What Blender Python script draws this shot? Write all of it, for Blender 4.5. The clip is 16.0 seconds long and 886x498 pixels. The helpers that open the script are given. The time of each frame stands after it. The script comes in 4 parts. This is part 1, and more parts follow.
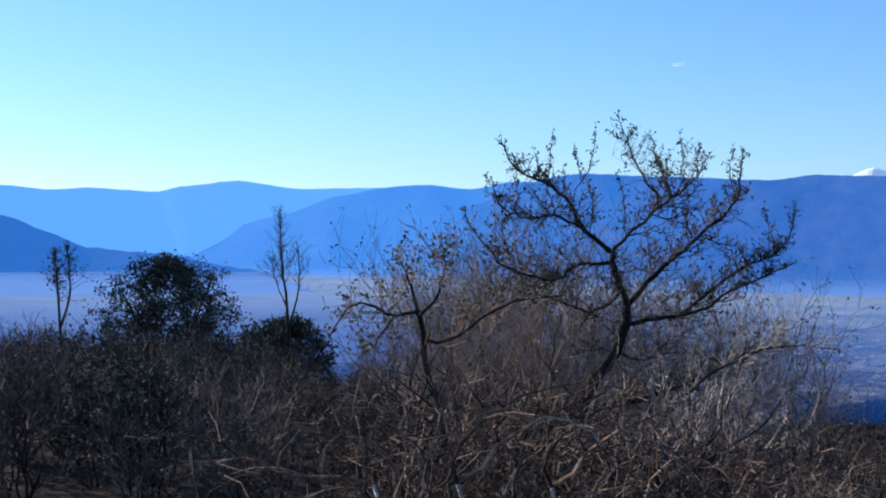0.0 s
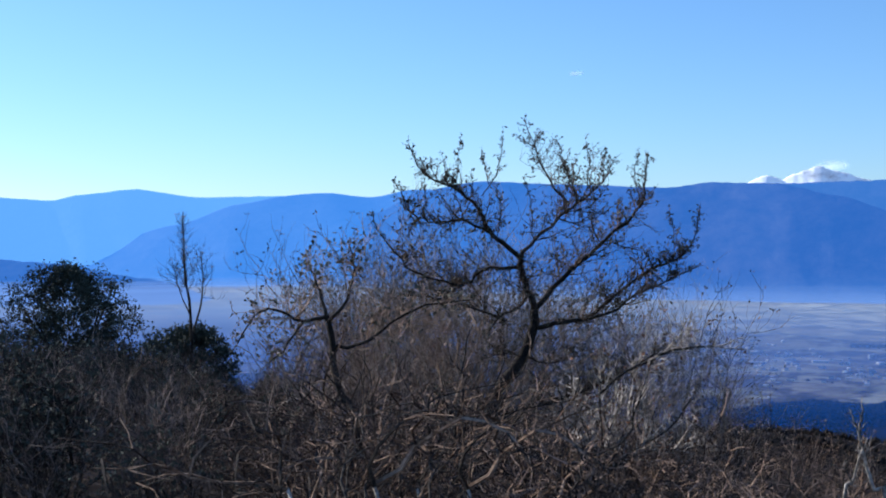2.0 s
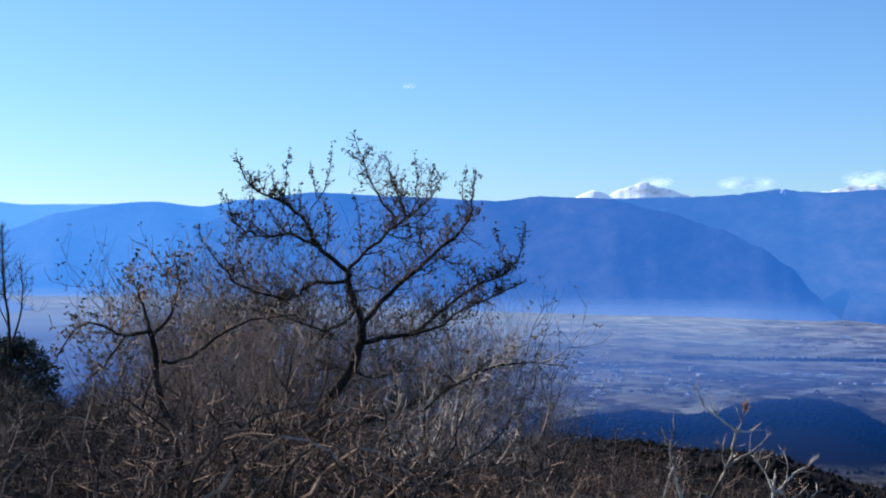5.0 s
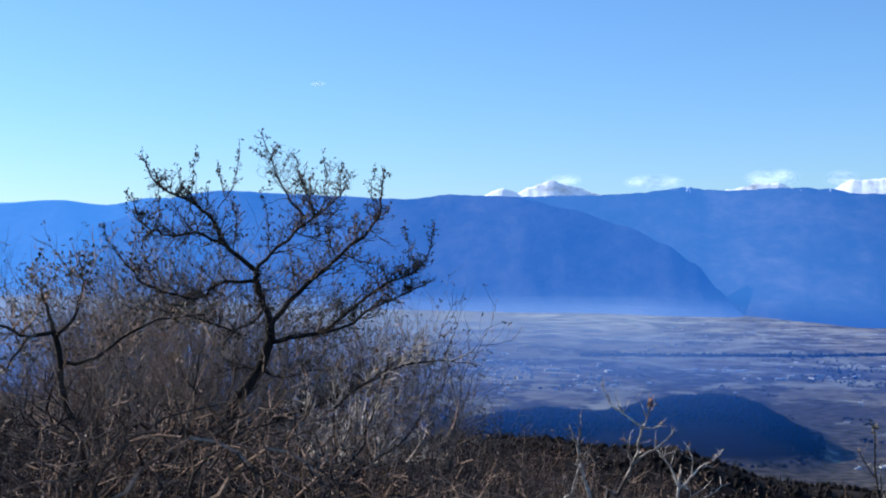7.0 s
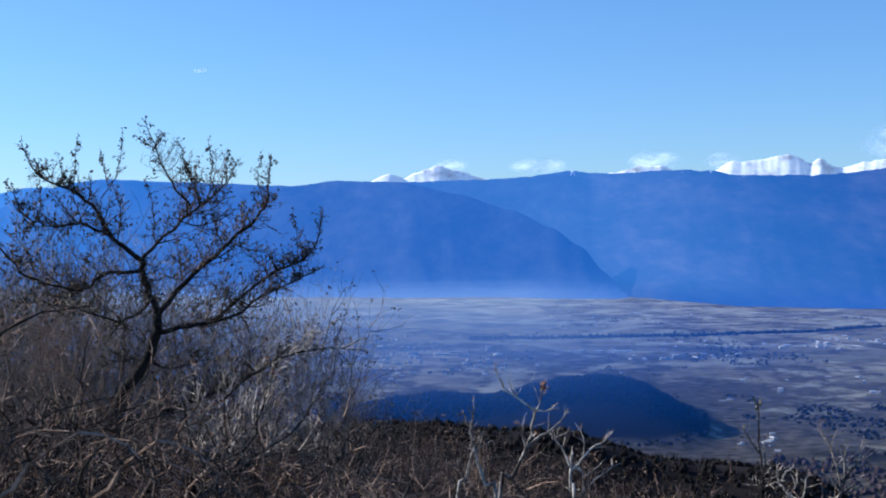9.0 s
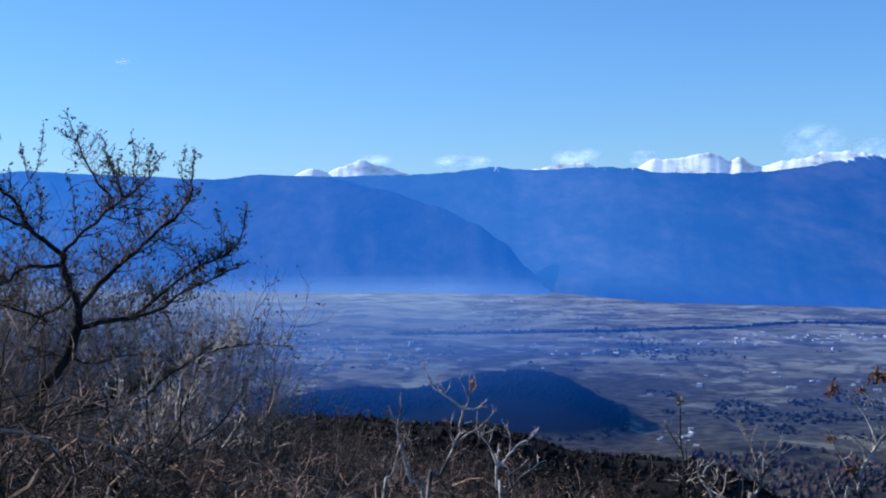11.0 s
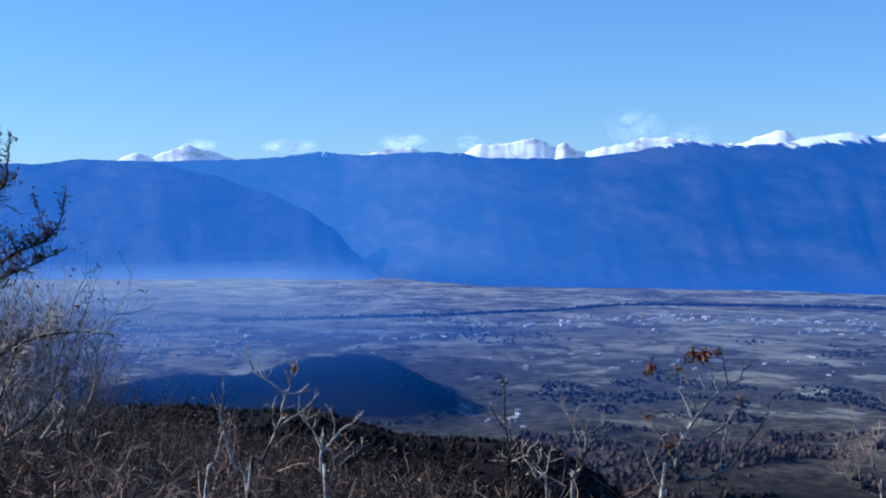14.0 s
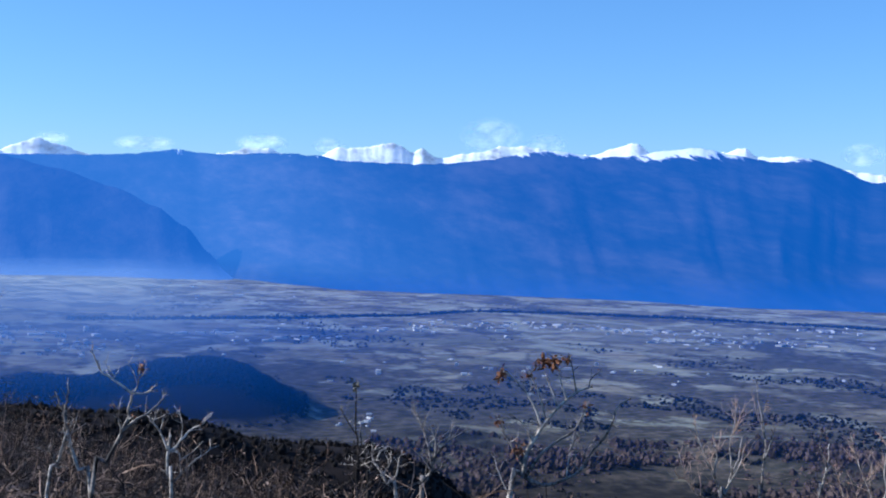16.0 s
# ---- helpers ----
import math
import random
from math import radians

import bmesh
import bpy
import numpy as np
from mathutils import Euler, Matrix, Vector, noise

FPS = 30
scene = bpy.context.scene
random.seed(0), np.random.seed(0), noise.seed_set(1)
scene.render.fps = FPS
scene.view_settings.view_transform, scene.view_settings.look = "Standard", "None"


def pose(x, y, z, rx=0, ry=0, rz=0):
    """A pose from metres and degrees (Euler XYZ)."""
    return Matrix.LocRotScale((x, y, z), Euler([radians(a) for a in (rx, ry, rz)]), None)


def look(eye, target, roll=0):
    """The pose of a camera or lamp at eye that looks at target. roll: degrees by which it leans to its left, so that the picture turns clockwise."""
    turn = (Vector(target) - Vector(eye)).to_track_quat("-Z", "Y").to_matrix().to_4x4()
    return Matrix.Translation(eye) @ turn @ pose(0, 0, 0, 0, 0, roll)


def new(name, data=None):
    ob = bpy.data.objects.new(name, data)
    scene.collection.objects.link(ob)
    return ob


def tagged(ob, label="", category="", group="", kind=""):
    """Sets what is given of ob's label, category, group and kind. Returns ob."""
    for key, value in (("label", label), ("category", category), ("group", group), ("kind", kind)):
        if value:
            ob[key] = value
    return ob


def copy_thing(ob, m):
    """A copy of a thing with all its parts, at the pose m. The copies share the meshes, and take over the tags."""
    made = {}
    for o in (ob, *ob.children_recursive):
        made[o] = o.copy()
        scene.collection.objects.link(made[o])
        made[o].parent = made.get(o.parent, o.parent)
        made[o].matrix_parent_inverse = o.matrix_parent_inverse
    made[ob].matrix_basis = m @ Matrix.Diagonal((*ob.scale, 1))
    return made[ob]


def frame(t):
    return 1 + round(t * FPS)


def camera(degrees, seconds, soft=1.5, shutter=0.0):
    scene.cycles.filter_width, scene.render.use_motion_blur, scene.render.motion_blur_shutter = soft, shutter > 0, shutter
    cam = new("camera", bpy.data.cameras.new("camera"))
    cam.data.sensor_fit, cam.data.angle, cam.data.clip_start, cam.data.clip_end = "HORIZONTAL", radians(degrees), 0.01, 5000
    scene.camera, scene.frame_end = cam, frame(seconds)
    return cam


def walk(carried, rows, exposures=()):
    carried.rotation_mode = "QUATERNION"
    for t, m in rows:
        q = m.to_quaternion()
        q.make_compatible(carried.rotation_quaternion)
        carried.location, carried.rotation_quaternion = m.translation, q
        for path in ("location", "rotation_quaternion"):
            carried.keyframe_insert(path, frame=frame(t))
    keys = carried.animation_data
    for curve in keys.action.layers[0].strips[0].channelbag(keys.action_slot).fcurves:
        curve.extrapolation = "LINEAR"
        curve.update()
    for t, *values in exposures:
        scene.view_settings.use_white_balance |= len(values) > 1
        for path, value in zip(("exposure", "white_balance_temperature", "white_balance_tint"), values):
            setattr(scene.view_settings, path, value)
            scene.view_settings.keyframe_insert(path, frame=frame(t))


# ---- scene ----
cam = camera(35.18, 16.0, soft=2.0)

PATH = [
    (0, pose(0.100, 0.0, 1.590, 89.88, -0.31, 19.31)),
    (0.5, pose(0.114, 0.0, 1.580, 90.21, -0.12, 18.39)),
    (1, pose(0.091, 0.0, 1.575, 90.16, 0.14, 17.70)),
    (1.5, pose(0.010, 0.0, 1.575, 90.14, -0.27, 16.43)),
    (2, pose(0.005, 0.0, 1.55, 90.22, 0.0, 15.26)),
    (2.5, pose(0.013, 0.0, 1.545, 90.68, 0.16, 14.39)),
    (3, pose(-0.031, 0.0, 1.564, 90.54, -0.07, 13.47)),
    (3.5, pose(-0.013, 0.0, 1.576, 90.81, -0.50, 12.16)),
    (4, pose(0.053, 0.0, 1.581, 90.81, -0.50, 10.99)),
    (6.5, pose(0.052, 0.0, 1.605, 90.68, -0.48, 5.25)),
    (7, pose(0.058, 0.0, 1.597, 90.67, -0.30, 4.65)),
    (7.5, pose(-0.002, 0.0, 1.601, 90.71, -0.20, 3.14)),
    (8, pose(0.029, 0.0, 1.599, 90.72, -0.09, 1.87)),
    (8.5, pose(0.076, 0.0, 1.606, 90.47, 0.20, 0.70)),
    (9, pose(0.042, 0.0, 1.602, 90.07, 0.62, 0.05)),
    (11.5, pose(0.019, 0.0, 1.614, 89.81, 0.37, -4.28)),
    (12, pose(0.049, 0.0, 1.608, 89.74, 0.70, -5.63)),
    (12.5, pose(0.066, 0.0, 1.605, 89.57, 0.68, -7.01)),
    (13, pose(0.011, 0.0, 1.609, 89.18, 0.58, -8.51)),
    (13.5, pose(-0.014, 0.0, 1.613, 89.41, 0.39, -9.60)),
    (14, pose(0.045, 0.0, 1.606, 89.19, 0.51, -10.12)),
    (14.5, pose(0.048, 0.0, 1.610, 89.38, -0.10, -11.39)),
    (15, pose(0.007, 0.0, 1.610, 89.33, -0.19, -12.72)),
    (15.5, pose(0.028, 0.0, 1.608, 88.86, -0.42, -14.48)),
    (16, pose(0.047, 0.0, 1.604, 89.39, -1.08, -16.02)),
]
walk(cam, PATH, exposures=[(0, 0.6, 5250, 10), (4, 0.63, 5350, 10), (7, 0.64, 5250, 10), (9, 0.53, 5080, 10), (12, 0.4, 4780, 10), (15.0, 0.45, 4780, 10), (15.5, 0.36, 4720, 10), (16, 0.56, 4800, 10)])

# ---- light: low winter sun from the side, clear sky ----
SUN_AZ, SUN_EL = -72.0, 26.0
EYE_Z, PLAIN_Z = 1.6, -108.4


def polar(az, r, z):
    """A point by bearing (degrees, clockwise from +Y), distance and height."""
    a = radians(az)
    return Vector((r * math.sin(a), r * math.cos(a), z))


def sight(az, el, r):
    """A point by bearing, elevation from the viewpoint and distance."""
    return polar(az, r, EYE_Z + r * math.tan(radians(el)))


world = bpy.data.worlds.new("sky")
scene.world = world
world.use_nodes = True
wn = world.node_tree.nodes
sky = wn.new("ShaderNodeTexSky")
sky.sky_type = "NISHITA"
sky.sun_disc = False
sky.sun_elevation = radians(SUN_EL)
sky.sun_rotation = radians(SUN_AZ)
sky.altitude = 300
sky.air_density, sky.dust_density, sky.ozone_density = 1.0, 0.3, 5.0
wn["Background"].inputs["Strength"].default_value = 0.092
world.node_tree.links.new(sky.outputs[0], wn["Background"].inputs["Color"])

sun = new("sun", bpy.data.lights.new("sun", "SUN"))
sun.data.energy, sun.data.angle, sun.data.color = 5.0, radians(0.5), (1.0, 0.84, 0.64)
sun.matrix_world = look(polar(SUN_AZ, 100 * math.cos(radians(SUN_EL)), 100 * math.sin(radians(SUN_EL))), (0, 0, 0))


# ---- materials ----
def material(name, rough=0.9, spec=0.2):
    m = bpy.data.materials.new(name)
    m.use_nodes = True
    b = m.node_tree.nodes["Principled BSDF"]
    b.inputs["Roughness"].default_value = rough
    b.inputs["Specular IOR Level"].default_value = spec
    return m, m.node_tree, b


def node(tree, kind, **values):
    n = tree.nodes.new(kind)
    for key, value in values.items():
        n.inputs[key].default_value = value
    return n


def ramp(tree, source, stops):
    n = tree.nodes.new("ShaderNodeValToRGB")
    while len(n.color_ramp.elements) < len(stops):
        n.color_ramp.elements.new(0.5)
    for e, (pos, col) in zip(n.color_ramp.elements, stops):
        e.position, e.color = pos, (*col, 1)
    tree.links.new(source, n.inputs[0])
    return n.outputs[0]


def coords(tree, scale=(1, 1, 1), which="Object"):
    c = tree.nodes.new("ShaderNodeTexCoord")
    mp = node(tree, "ShaderNodeMapping", Scale=scale)
    tree.links.new(c.outputs[which], mp.inputs[0])
    return mp.outputs[0]


def noise_out(tree, vec, scale, detail=4.0, rough=0.6):
    n = node(tree, "ShaderNodeTexNoise", Scale=scale, Detail=detail, Roughness=rough)
    tree.links.new(vec, n.inputs["Vector"])
    return n.outputs["Fac"]


def mixed(tree, fac, a, b, blend="MIX"):
    n = tree.nodes.new("ShaderNodeMix")
    n.data_type, n.blend_type = "RGBA", blend
    for sock, value in ((n.inputs[0], fac), (n.inputs[6], a), (n.inputs[7], b)):
        if isinstance(value, (int, float)):
            sock.default_value = value
        elif isinstance(value, tuple):
            sock.default_value = (*value, 1)
        else:
            tree.links.new(value, sock)
    return n.outputs[2]


def maths(tree, op, a, b=0.0, clamp=False):
    n = tree.nodes.new("ShaderNodeMath")
    n.operation, n.use_clamp = op, clamp
    for sock, value in ((n.inputs[0], a), (n.inputs[1], b)):
        if isinstance(value, (int, float)):
            sock.default_value = value
        else:
            tree.links.new(value, sock)
    return n.outputs[0]


def bumped(tree, bsdf, height, strength, distance):
    n = node(tree, "ShaderNodeBump", Strength=strength, Distance=distance)
    tree.links.new(height, n.inputs["Height"])
    tree.links.new(n.outputs[0], bsdf.inputs["Normal"])


def two_scale(name, dark, mid, light, coarse, fine, rough=0.9, bump=(0.4, 0.01), per_object=0.0):
    """Colour that varies at two scales, with relief; per_object shifts the tone from thing to thing."""
    m, t, b = material(name, rough)
    v = coords(t)
    n1, n2 = noise_out(t, v, coarse, 3), noise_out(t, v, fine, 5)
    f = maths(t, "ADD", maths(t, "MULTIPLY", n1, 0.5), maths(t, "MULTIPLY", n2, 0.5))
    if per_object:
        info = t.nodes.new("ShaderNodeObjectInfo")
        f = maths(t, "ADD", f, maths(t, "MULTIPLY", maths(t, "SUBTRACT", info.outputs["Random"], 0.5), per_object))
    c = ramp(t, f, [(0.36, dark), (0.5, mid), (0.64, light)])
    t.links.new(c, b.inputs["Base Color"])
    bumped(t, b, n2, *bump)
    return m


bark = two_scale("bark_dark", (0.01, 0.008, 0.0065), (0.026, 0.02, 0.016), (0.085, 0.067, 0.053), 3.0, 30.0, 0.95, (0.6, 0.01), 0.1)
bark_grey = two_scale("bark_grey", (0.035, 0.028, 0.023), (0.28, 0.24, 0.2), (0.66, 0.59, 0.5), 5.0, 40.0, 0.85, (0.5, 0.006), 0.1)
twig_brown = two_scale("twig_brown", (0.035, 0.021, 0.013), (0.17, 0.113, 0.076), (0.42, 0.3, 0.215), 2.0, 25.0, 0.95, (0.3, 0.004), 0.3)
# darker copy of the twig colour, painting in the left thicket's shade
twig_shaded = two_scale("twig_shaded", (0.016, 0.0115, 0.009), (0.085, 0.061, 0.048), (0.26, 0.195, 0.155), 2.0, 25.0, 0.95, (0.3, 0.004), 0.4)
twig_umber = two_scale("twig_umber", (0.026, 0.015, 0.009), (0.178, 0.115, 0.077), (0.45, 0.315, 0.225), 2.0, 25.0, 0.95, (0.3, 0.004), 0.3)
leaf_rust = two_scale("leaf_rust", (0.06, 0.025, 0.012), (0.16, 0.068, 0.03), (0.3, 0.14, 0.07), 1.5, 20.0, 0.8, (0.2, 0.003), 0.2)
leaf_dead = two_scale("leaf_dead", (0.045, 0.028, 0.019), (0.14, 0.092, 0.066), (0.3, 0.21, 0.155), 1.5, 20.0, 0.8, (0.2, 0.003), 0.3)
twig_grey = two_scale("twig_grey", (0.09, 0.067, 0.05), (0.25, 0.195, 0.15), (0.48, 0.39, 0.31), 2.0, 25.0, 0.95, (0.3, 0.004), 0.2)
leaf_olive = two_scale("leaf_olive", (0.03, 0.026, 0.016), (0.1, 0.088, 0.056), (0.27, 0.235, 0.16), 1.5, 14.0, 0.65, (0.2, 0.003), 0.1)
leaf_green = two_scale("leaf_evergreen", (0.018, 0.022, 0.016), (0.055, 0.062, 0.046), (0.13, 0.14, 0.105), 1.0, 12.0, 0.85, (0.2, 0.003), 0.1)
# near black: the spur's shade is put into the woods' colour
wood_near_shaded = two_scale("woods_near_shaded", (0.003, 0.0025, 0.002), (0.007, 0.0055, 0.005), (0.022, 0.016, 0.013), 0.03, 0.5, 0.95, (0.4, 0.3))
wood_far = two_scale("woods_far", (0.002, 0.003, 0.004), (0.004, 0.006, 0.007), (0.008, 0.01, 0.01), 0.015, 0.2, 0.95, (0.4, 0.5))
wood_mixed = two_scale("woods_mixed", (0.018, 0.014, 0.013), (0.065, 0.047, 0.042), (0.15, 0.108, 0.09), 0.02, 0.3, 0.95, (0.4, 0.4))
roof_mat = two_scale("roof_tiles", (0.12, 0.13, 0.16), (0.3, 0.3, 0.33), (0.75, 0.75, 0.76), 0.02, 0.4, 0.5, (0.1, 0.05), 0.9)
wall_mat = two_scale("render_wall", (0.62, 0.6, 0.57), (0.76, 0.75, 0.72), (0.85, 0.84, 0.82), 0.1, 1.2, 0.85, (0.1, 0.02), 0.3)


def mountain_material(name, dark, mid, light, snow=None, air=((0.03, 0.12, 0.5), 0.5), rock=0.38, mist_glow=None, paler=None, relief=(0.35, 12.0)):
    """Far forest or snow, blue airlight painted in as emission, thicker downwards (mist_glow) and with distance
    (paler).
    """
    m, t, b = material(name, 1.0, 0.0)
    v = coords(t)
    slope = coords(t, (1.0, 0.16, 1.5))
    n1, n2 = noise_out(t, slope, 0.007, 5), noise_out(t, slope, 0.03, 6, 0.7)
    f = maths(t, "ADD", maths(t, "MULTIPLY", n1, 0.6), maths(t, "MULTIPLY", n2, 0.4))
    c = ramp(t, f, [(rock, dark), (0.5, mid), (0.62, light)])
    at = t.nodes.new("ShaderNodeSeparateXYZ")
    t.links.new(v, at.inputs[0])
    if snow:
        gully = noise_out(t, coords(t, (1.0, 0.2, 0.25)), 0.04, 5, 0.7)
        out = t.nodes.new("ShaderNodeVectorMath")
        out.operation = "LENGTH"
        t.links.new(v, out.inputs[0])
        lift = maths(t, "ADD", maths(t, "DIVIDE", maths(t, "MULTIPLY", at.outputs["Z"], 1000.0), out.outputs["Value"]), maths(t, "MULTIPLY", gully, snow[1]))
        fac = maths(t, "DIVIDE", maths(t, "SUBTRACT", lift, snow[0]), snow[2], True)
        c = mixed(t, maths(t, "MULTIPLY", fac, 0.75), c, (0.9, 0.92, 0.95))
    t.links.new(c, b.inputs["Base Color"])
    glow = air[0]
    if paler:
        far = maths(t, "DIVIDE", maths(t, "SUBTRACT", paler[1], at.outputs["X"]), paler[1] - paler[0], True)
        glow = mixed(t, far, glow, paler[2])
    if mist_glow:
        low = maths(t, "DIVIDE", maths(t, "SUBTRACT", mist_glow[1], at.outputs["Z"]), mist_glow[1] - mist_glow[0], True)
        glow = mixed(t, maths(t, "POWER", low, 1.6), glow, mist_glow[2])
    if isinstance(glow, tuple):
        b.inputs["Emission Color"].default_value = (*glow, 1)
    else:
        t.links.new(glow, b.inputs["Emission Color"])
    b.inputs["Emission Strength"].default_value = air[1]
    bumped(t, b, n2, *relief)
    return m


# haze is painted into base colour and glow, bluer and paler with distance
MIST_GLOW = (PLAIN_Z, PLAIN_Z + 80, (0.1, 0.25, 0.64))
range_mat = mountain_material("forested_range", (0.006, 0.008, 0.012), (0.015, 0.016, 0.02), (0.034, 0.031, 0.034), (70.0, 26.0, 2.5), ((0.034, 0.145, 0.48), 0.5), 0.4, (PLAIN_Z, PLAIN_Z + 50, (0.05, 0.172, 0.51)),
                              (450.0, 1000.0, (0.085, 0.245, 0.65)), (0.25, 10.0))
shoulder_mat = mountain_material("forested_shoulder", (0.014, 0.02, 0.03), (0.026, 0.03, 0.04), (0.042, 0.044, 0.052), None, ((0.048, 0.168, 0.53), 0.52), 0.4, MIST_GLOW,
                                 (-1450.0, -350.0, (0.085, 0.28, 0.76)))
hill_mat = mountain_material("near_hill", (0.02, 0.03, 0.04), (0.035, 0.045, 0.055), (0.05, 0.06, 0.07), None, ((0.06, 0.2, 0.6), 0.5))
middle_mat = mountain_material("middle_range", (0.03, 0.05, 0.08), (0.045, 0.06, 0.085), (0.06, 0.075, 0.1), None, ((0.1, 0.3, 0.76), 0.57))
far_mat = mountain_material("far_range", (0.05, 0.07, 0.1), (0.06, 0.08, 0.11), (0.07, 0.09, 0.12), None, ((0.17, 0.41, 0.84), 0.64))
# snow is brightened by a faint whitish emission of its own
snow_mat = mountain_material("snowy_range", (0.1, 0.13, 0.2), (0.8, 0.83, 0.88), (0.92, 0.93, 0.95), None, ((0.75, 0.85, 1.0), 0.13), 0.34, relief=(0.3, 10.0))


# ---- mesh helpers ----
class Shape:
    """Gathers vertices and faces for one mesh."""

    def __init__(self):
        self.v, self.f = [], []

    def tube(self, pts, radii, sides=5, cap=True):
        pts = [Vector(p) for p in pts]
        start = len(self.v)
        side = None
        for i, p in enumerate(pts):
            d = (pts[min(i + 1, len(pts) - 1)] - pts[max(i - 1, 0)]).normalized()
            if side is None:
                side = d.orthogonal().normalized()
            side = (side - d * side.dot(d)).normalized()
            up = d.cross(side)
            for k in range(sides):
                a = 2 * math.pi * k / sides
                self.v.append(p + (side * math.cos(a) + up * math.sin(a)) * radii[i])
        for i in range(len(pts) - 1):
            for k in range(sides):
                a, b = start + i * sides + k, start + i * sides + (k + 1) % sides
                self.f.append((a, b, b + sides, a + sides))
        if cap:
            self.f.append(tuple(range(start + sides - 1, start - 1, -1)))
            end = start + (len(pts) - 1) * sides
            self.f.append(tuple(range(end, end + sides)))

    def leaf(self, p, d, size, rng, width=0.5):
        d = d.normalized()
        side = d.cross(Vector((rng.uniform(-1, 1), rng.uniform(-1, 1), rng.uniform(-1, 1)))).normalized()
        up = d.cross(side)
        n = len(self.v)
        self.v += [p, p + d * size * 0.5 + side * size * width * 0.5 + up * size * 0.08, p + d * size - up * size * 0.1,
                   p + d * size * 0.5 - side * size * width * 0.5 + up * size * 0.08]
        self.f += [(n, n + 1, n + 2), (n, n + 2, n + 3)]

    def clump(self, p, rx, rz, rng, rings=3, sides=6):
        """A ragged low crown."""
        n = len(self.v)
        for i in range(1, rings + 1):
            a = math.pi * i / (rings + 1)
            for k in range(sides):
                b = 2 * math.pi * (k + 0.5 * (i % 2)) / sides
                j = rng.uniform(0.7, 1.2)
                self.v.append(p + Vector((math.sin(a) * math.cos(b) * rx * j, math.sin(a) * math.sin(b) * rx * j, math.cos(a) * rz * j)))
        self.v += [p + Vector((0, 0, rz * rng.uniform(0.9, 1.3))), p - Vector((0, 0, rz))]
        top, low = len(self.v) - 2, len(self.v) - 1
        for k in range(sides):
            q = (k + 1) % sides
            self.f.append((n + q, n + k, top))
            for i in range(rings - 1):
                a = n + i * sides
                self.f.append((a + k, a + q, a + sides + q, a + sides + k))
            a = n + (rings - 1) * sides
            self.f.append((a + k, a + q, low))

    def blades(self, p, height, rng, count=9):
        """A fan of slender bare rods, a leafless crown."""
        for k in range(count):
            a = rng.uniform(0, 6.283)
            lean = rng.uniform(0.0, 0.45)
            top = p + Vector((math.cos(a) * lean * height, math.sin(a) * lean * height, height * rng.uniform(0.6, 1.1)))
            w = height * 0.03
            side = Vector((math.cos(a + 1.3), math.sin(a + 1.3), 0)) * w
            deep = Vector((math.cos(a + 2.9), math.sin(a + 2.9), 0)) * w
            n = len(self.v)
            low = p.lerp(top, 0.15)
            self.v += [low - side, low + side, low + deep, top]
            self.f += [(n, n + 1, n + 3), (n + 1, n + 2, n + 3), (n + 2, n, n + 3)]

    def mesh(self, name, mat, smooth=False):
        me = bpy.data.meshes.new(name)
        me.from_pydata([tuple(v) for v in self.v], [], self.f)
        if smooth:
            me.shade_smooth()
        me.materials.append(mat)
        return me


def part(name, shape, mat, parent, label="", smooth=False):
    ob = new(name, shape.mesh(name, mat, smooth))
    ob.parent = parent
    if label:
        ob["label"] = label
    return ob


def thing(name, at, label, category, group="", kind=""):
    ob = new(name)
    ob.empty_display_size = 0.2
    ob.location = at
    return tagged(ob, label, category, group, kind)


def table(rows, x):
    """Smooth interpolation in rows of (x, value)."""
    if x <= rows[0][0]:
        return rows[0][1]
    for (a, p), (b, q) in zip(rows, rows[1:]):
        if x <= b:
            s = (x - a) / (b - a)
            s = s * s * (3 - 2 * s) * 0.6 + s * 0.4
            return p + (q - p) * s
    return rows[-1][1]


def bell(x, w):
    return math.exp(-(x / w) ** 2)


# ---- ground: one sheet from the viewpoint's hillside to the horizon ----
SLOPE = [(-60, 0.03), (-30, 0.057), (-20, 0.08), (-10, 0.105), (0, 0.13), (5, 0.175), (10, 0.215), (20, 0.27), (35, 0.31), (70, 0.3)]
SPUR = [(-40, -8.5), (-10, -7.2), (-3.5, -6.7), (-1.2, -6.8), (1.8, -7.15), (5, -7.3), (6.6, -7.7), (8.4, -8.2), (10.5, -8.3), (13.3, -8.4), (14.5, -8.75), (15.4, -9.2), (16.3, -9.8), (17.2, -10.6), (18.5, -12), (24, -15), (40, -20)]
MOUND = [(-12, -8.2), (-5, -6.9), (-3.0, -6.15), (-1.8, -5.92), (-0.3, -5.75), (1.6, -5.9), (2.6, -5.72), (3.7, -5.42), (5.0, -5.16), (6.6, -5.08), (7.4, -5.2), (8.05, -5.42), (8.94, -5.93), (9.5, -6.32), (10.4, -6.98), (11.2, -7.5), (11.6, -7.85), (13, -9)]
MOUND_R = 850.0


def ground_z(az, r):
    """The ground's height: an even slope underfoot, then the lie of the land."""
    az = (az + 180) % 360 - 180
    away = min(max((r - 3.0) / 5.0, 0.0), 1.0)
    away = away * away * (3 - 2 * away)
    if away == 1.0:
        return far_ground(az, r)
    a = radians(az)
    even = -r * (0.1 * math.cos(a) + 0.1 * math.sin(a)) + noise.noise(polar(az, r, 0) * 0.9) * 0.04 * min(1, r)
    return even + (far_ground(az, r) - even) * away


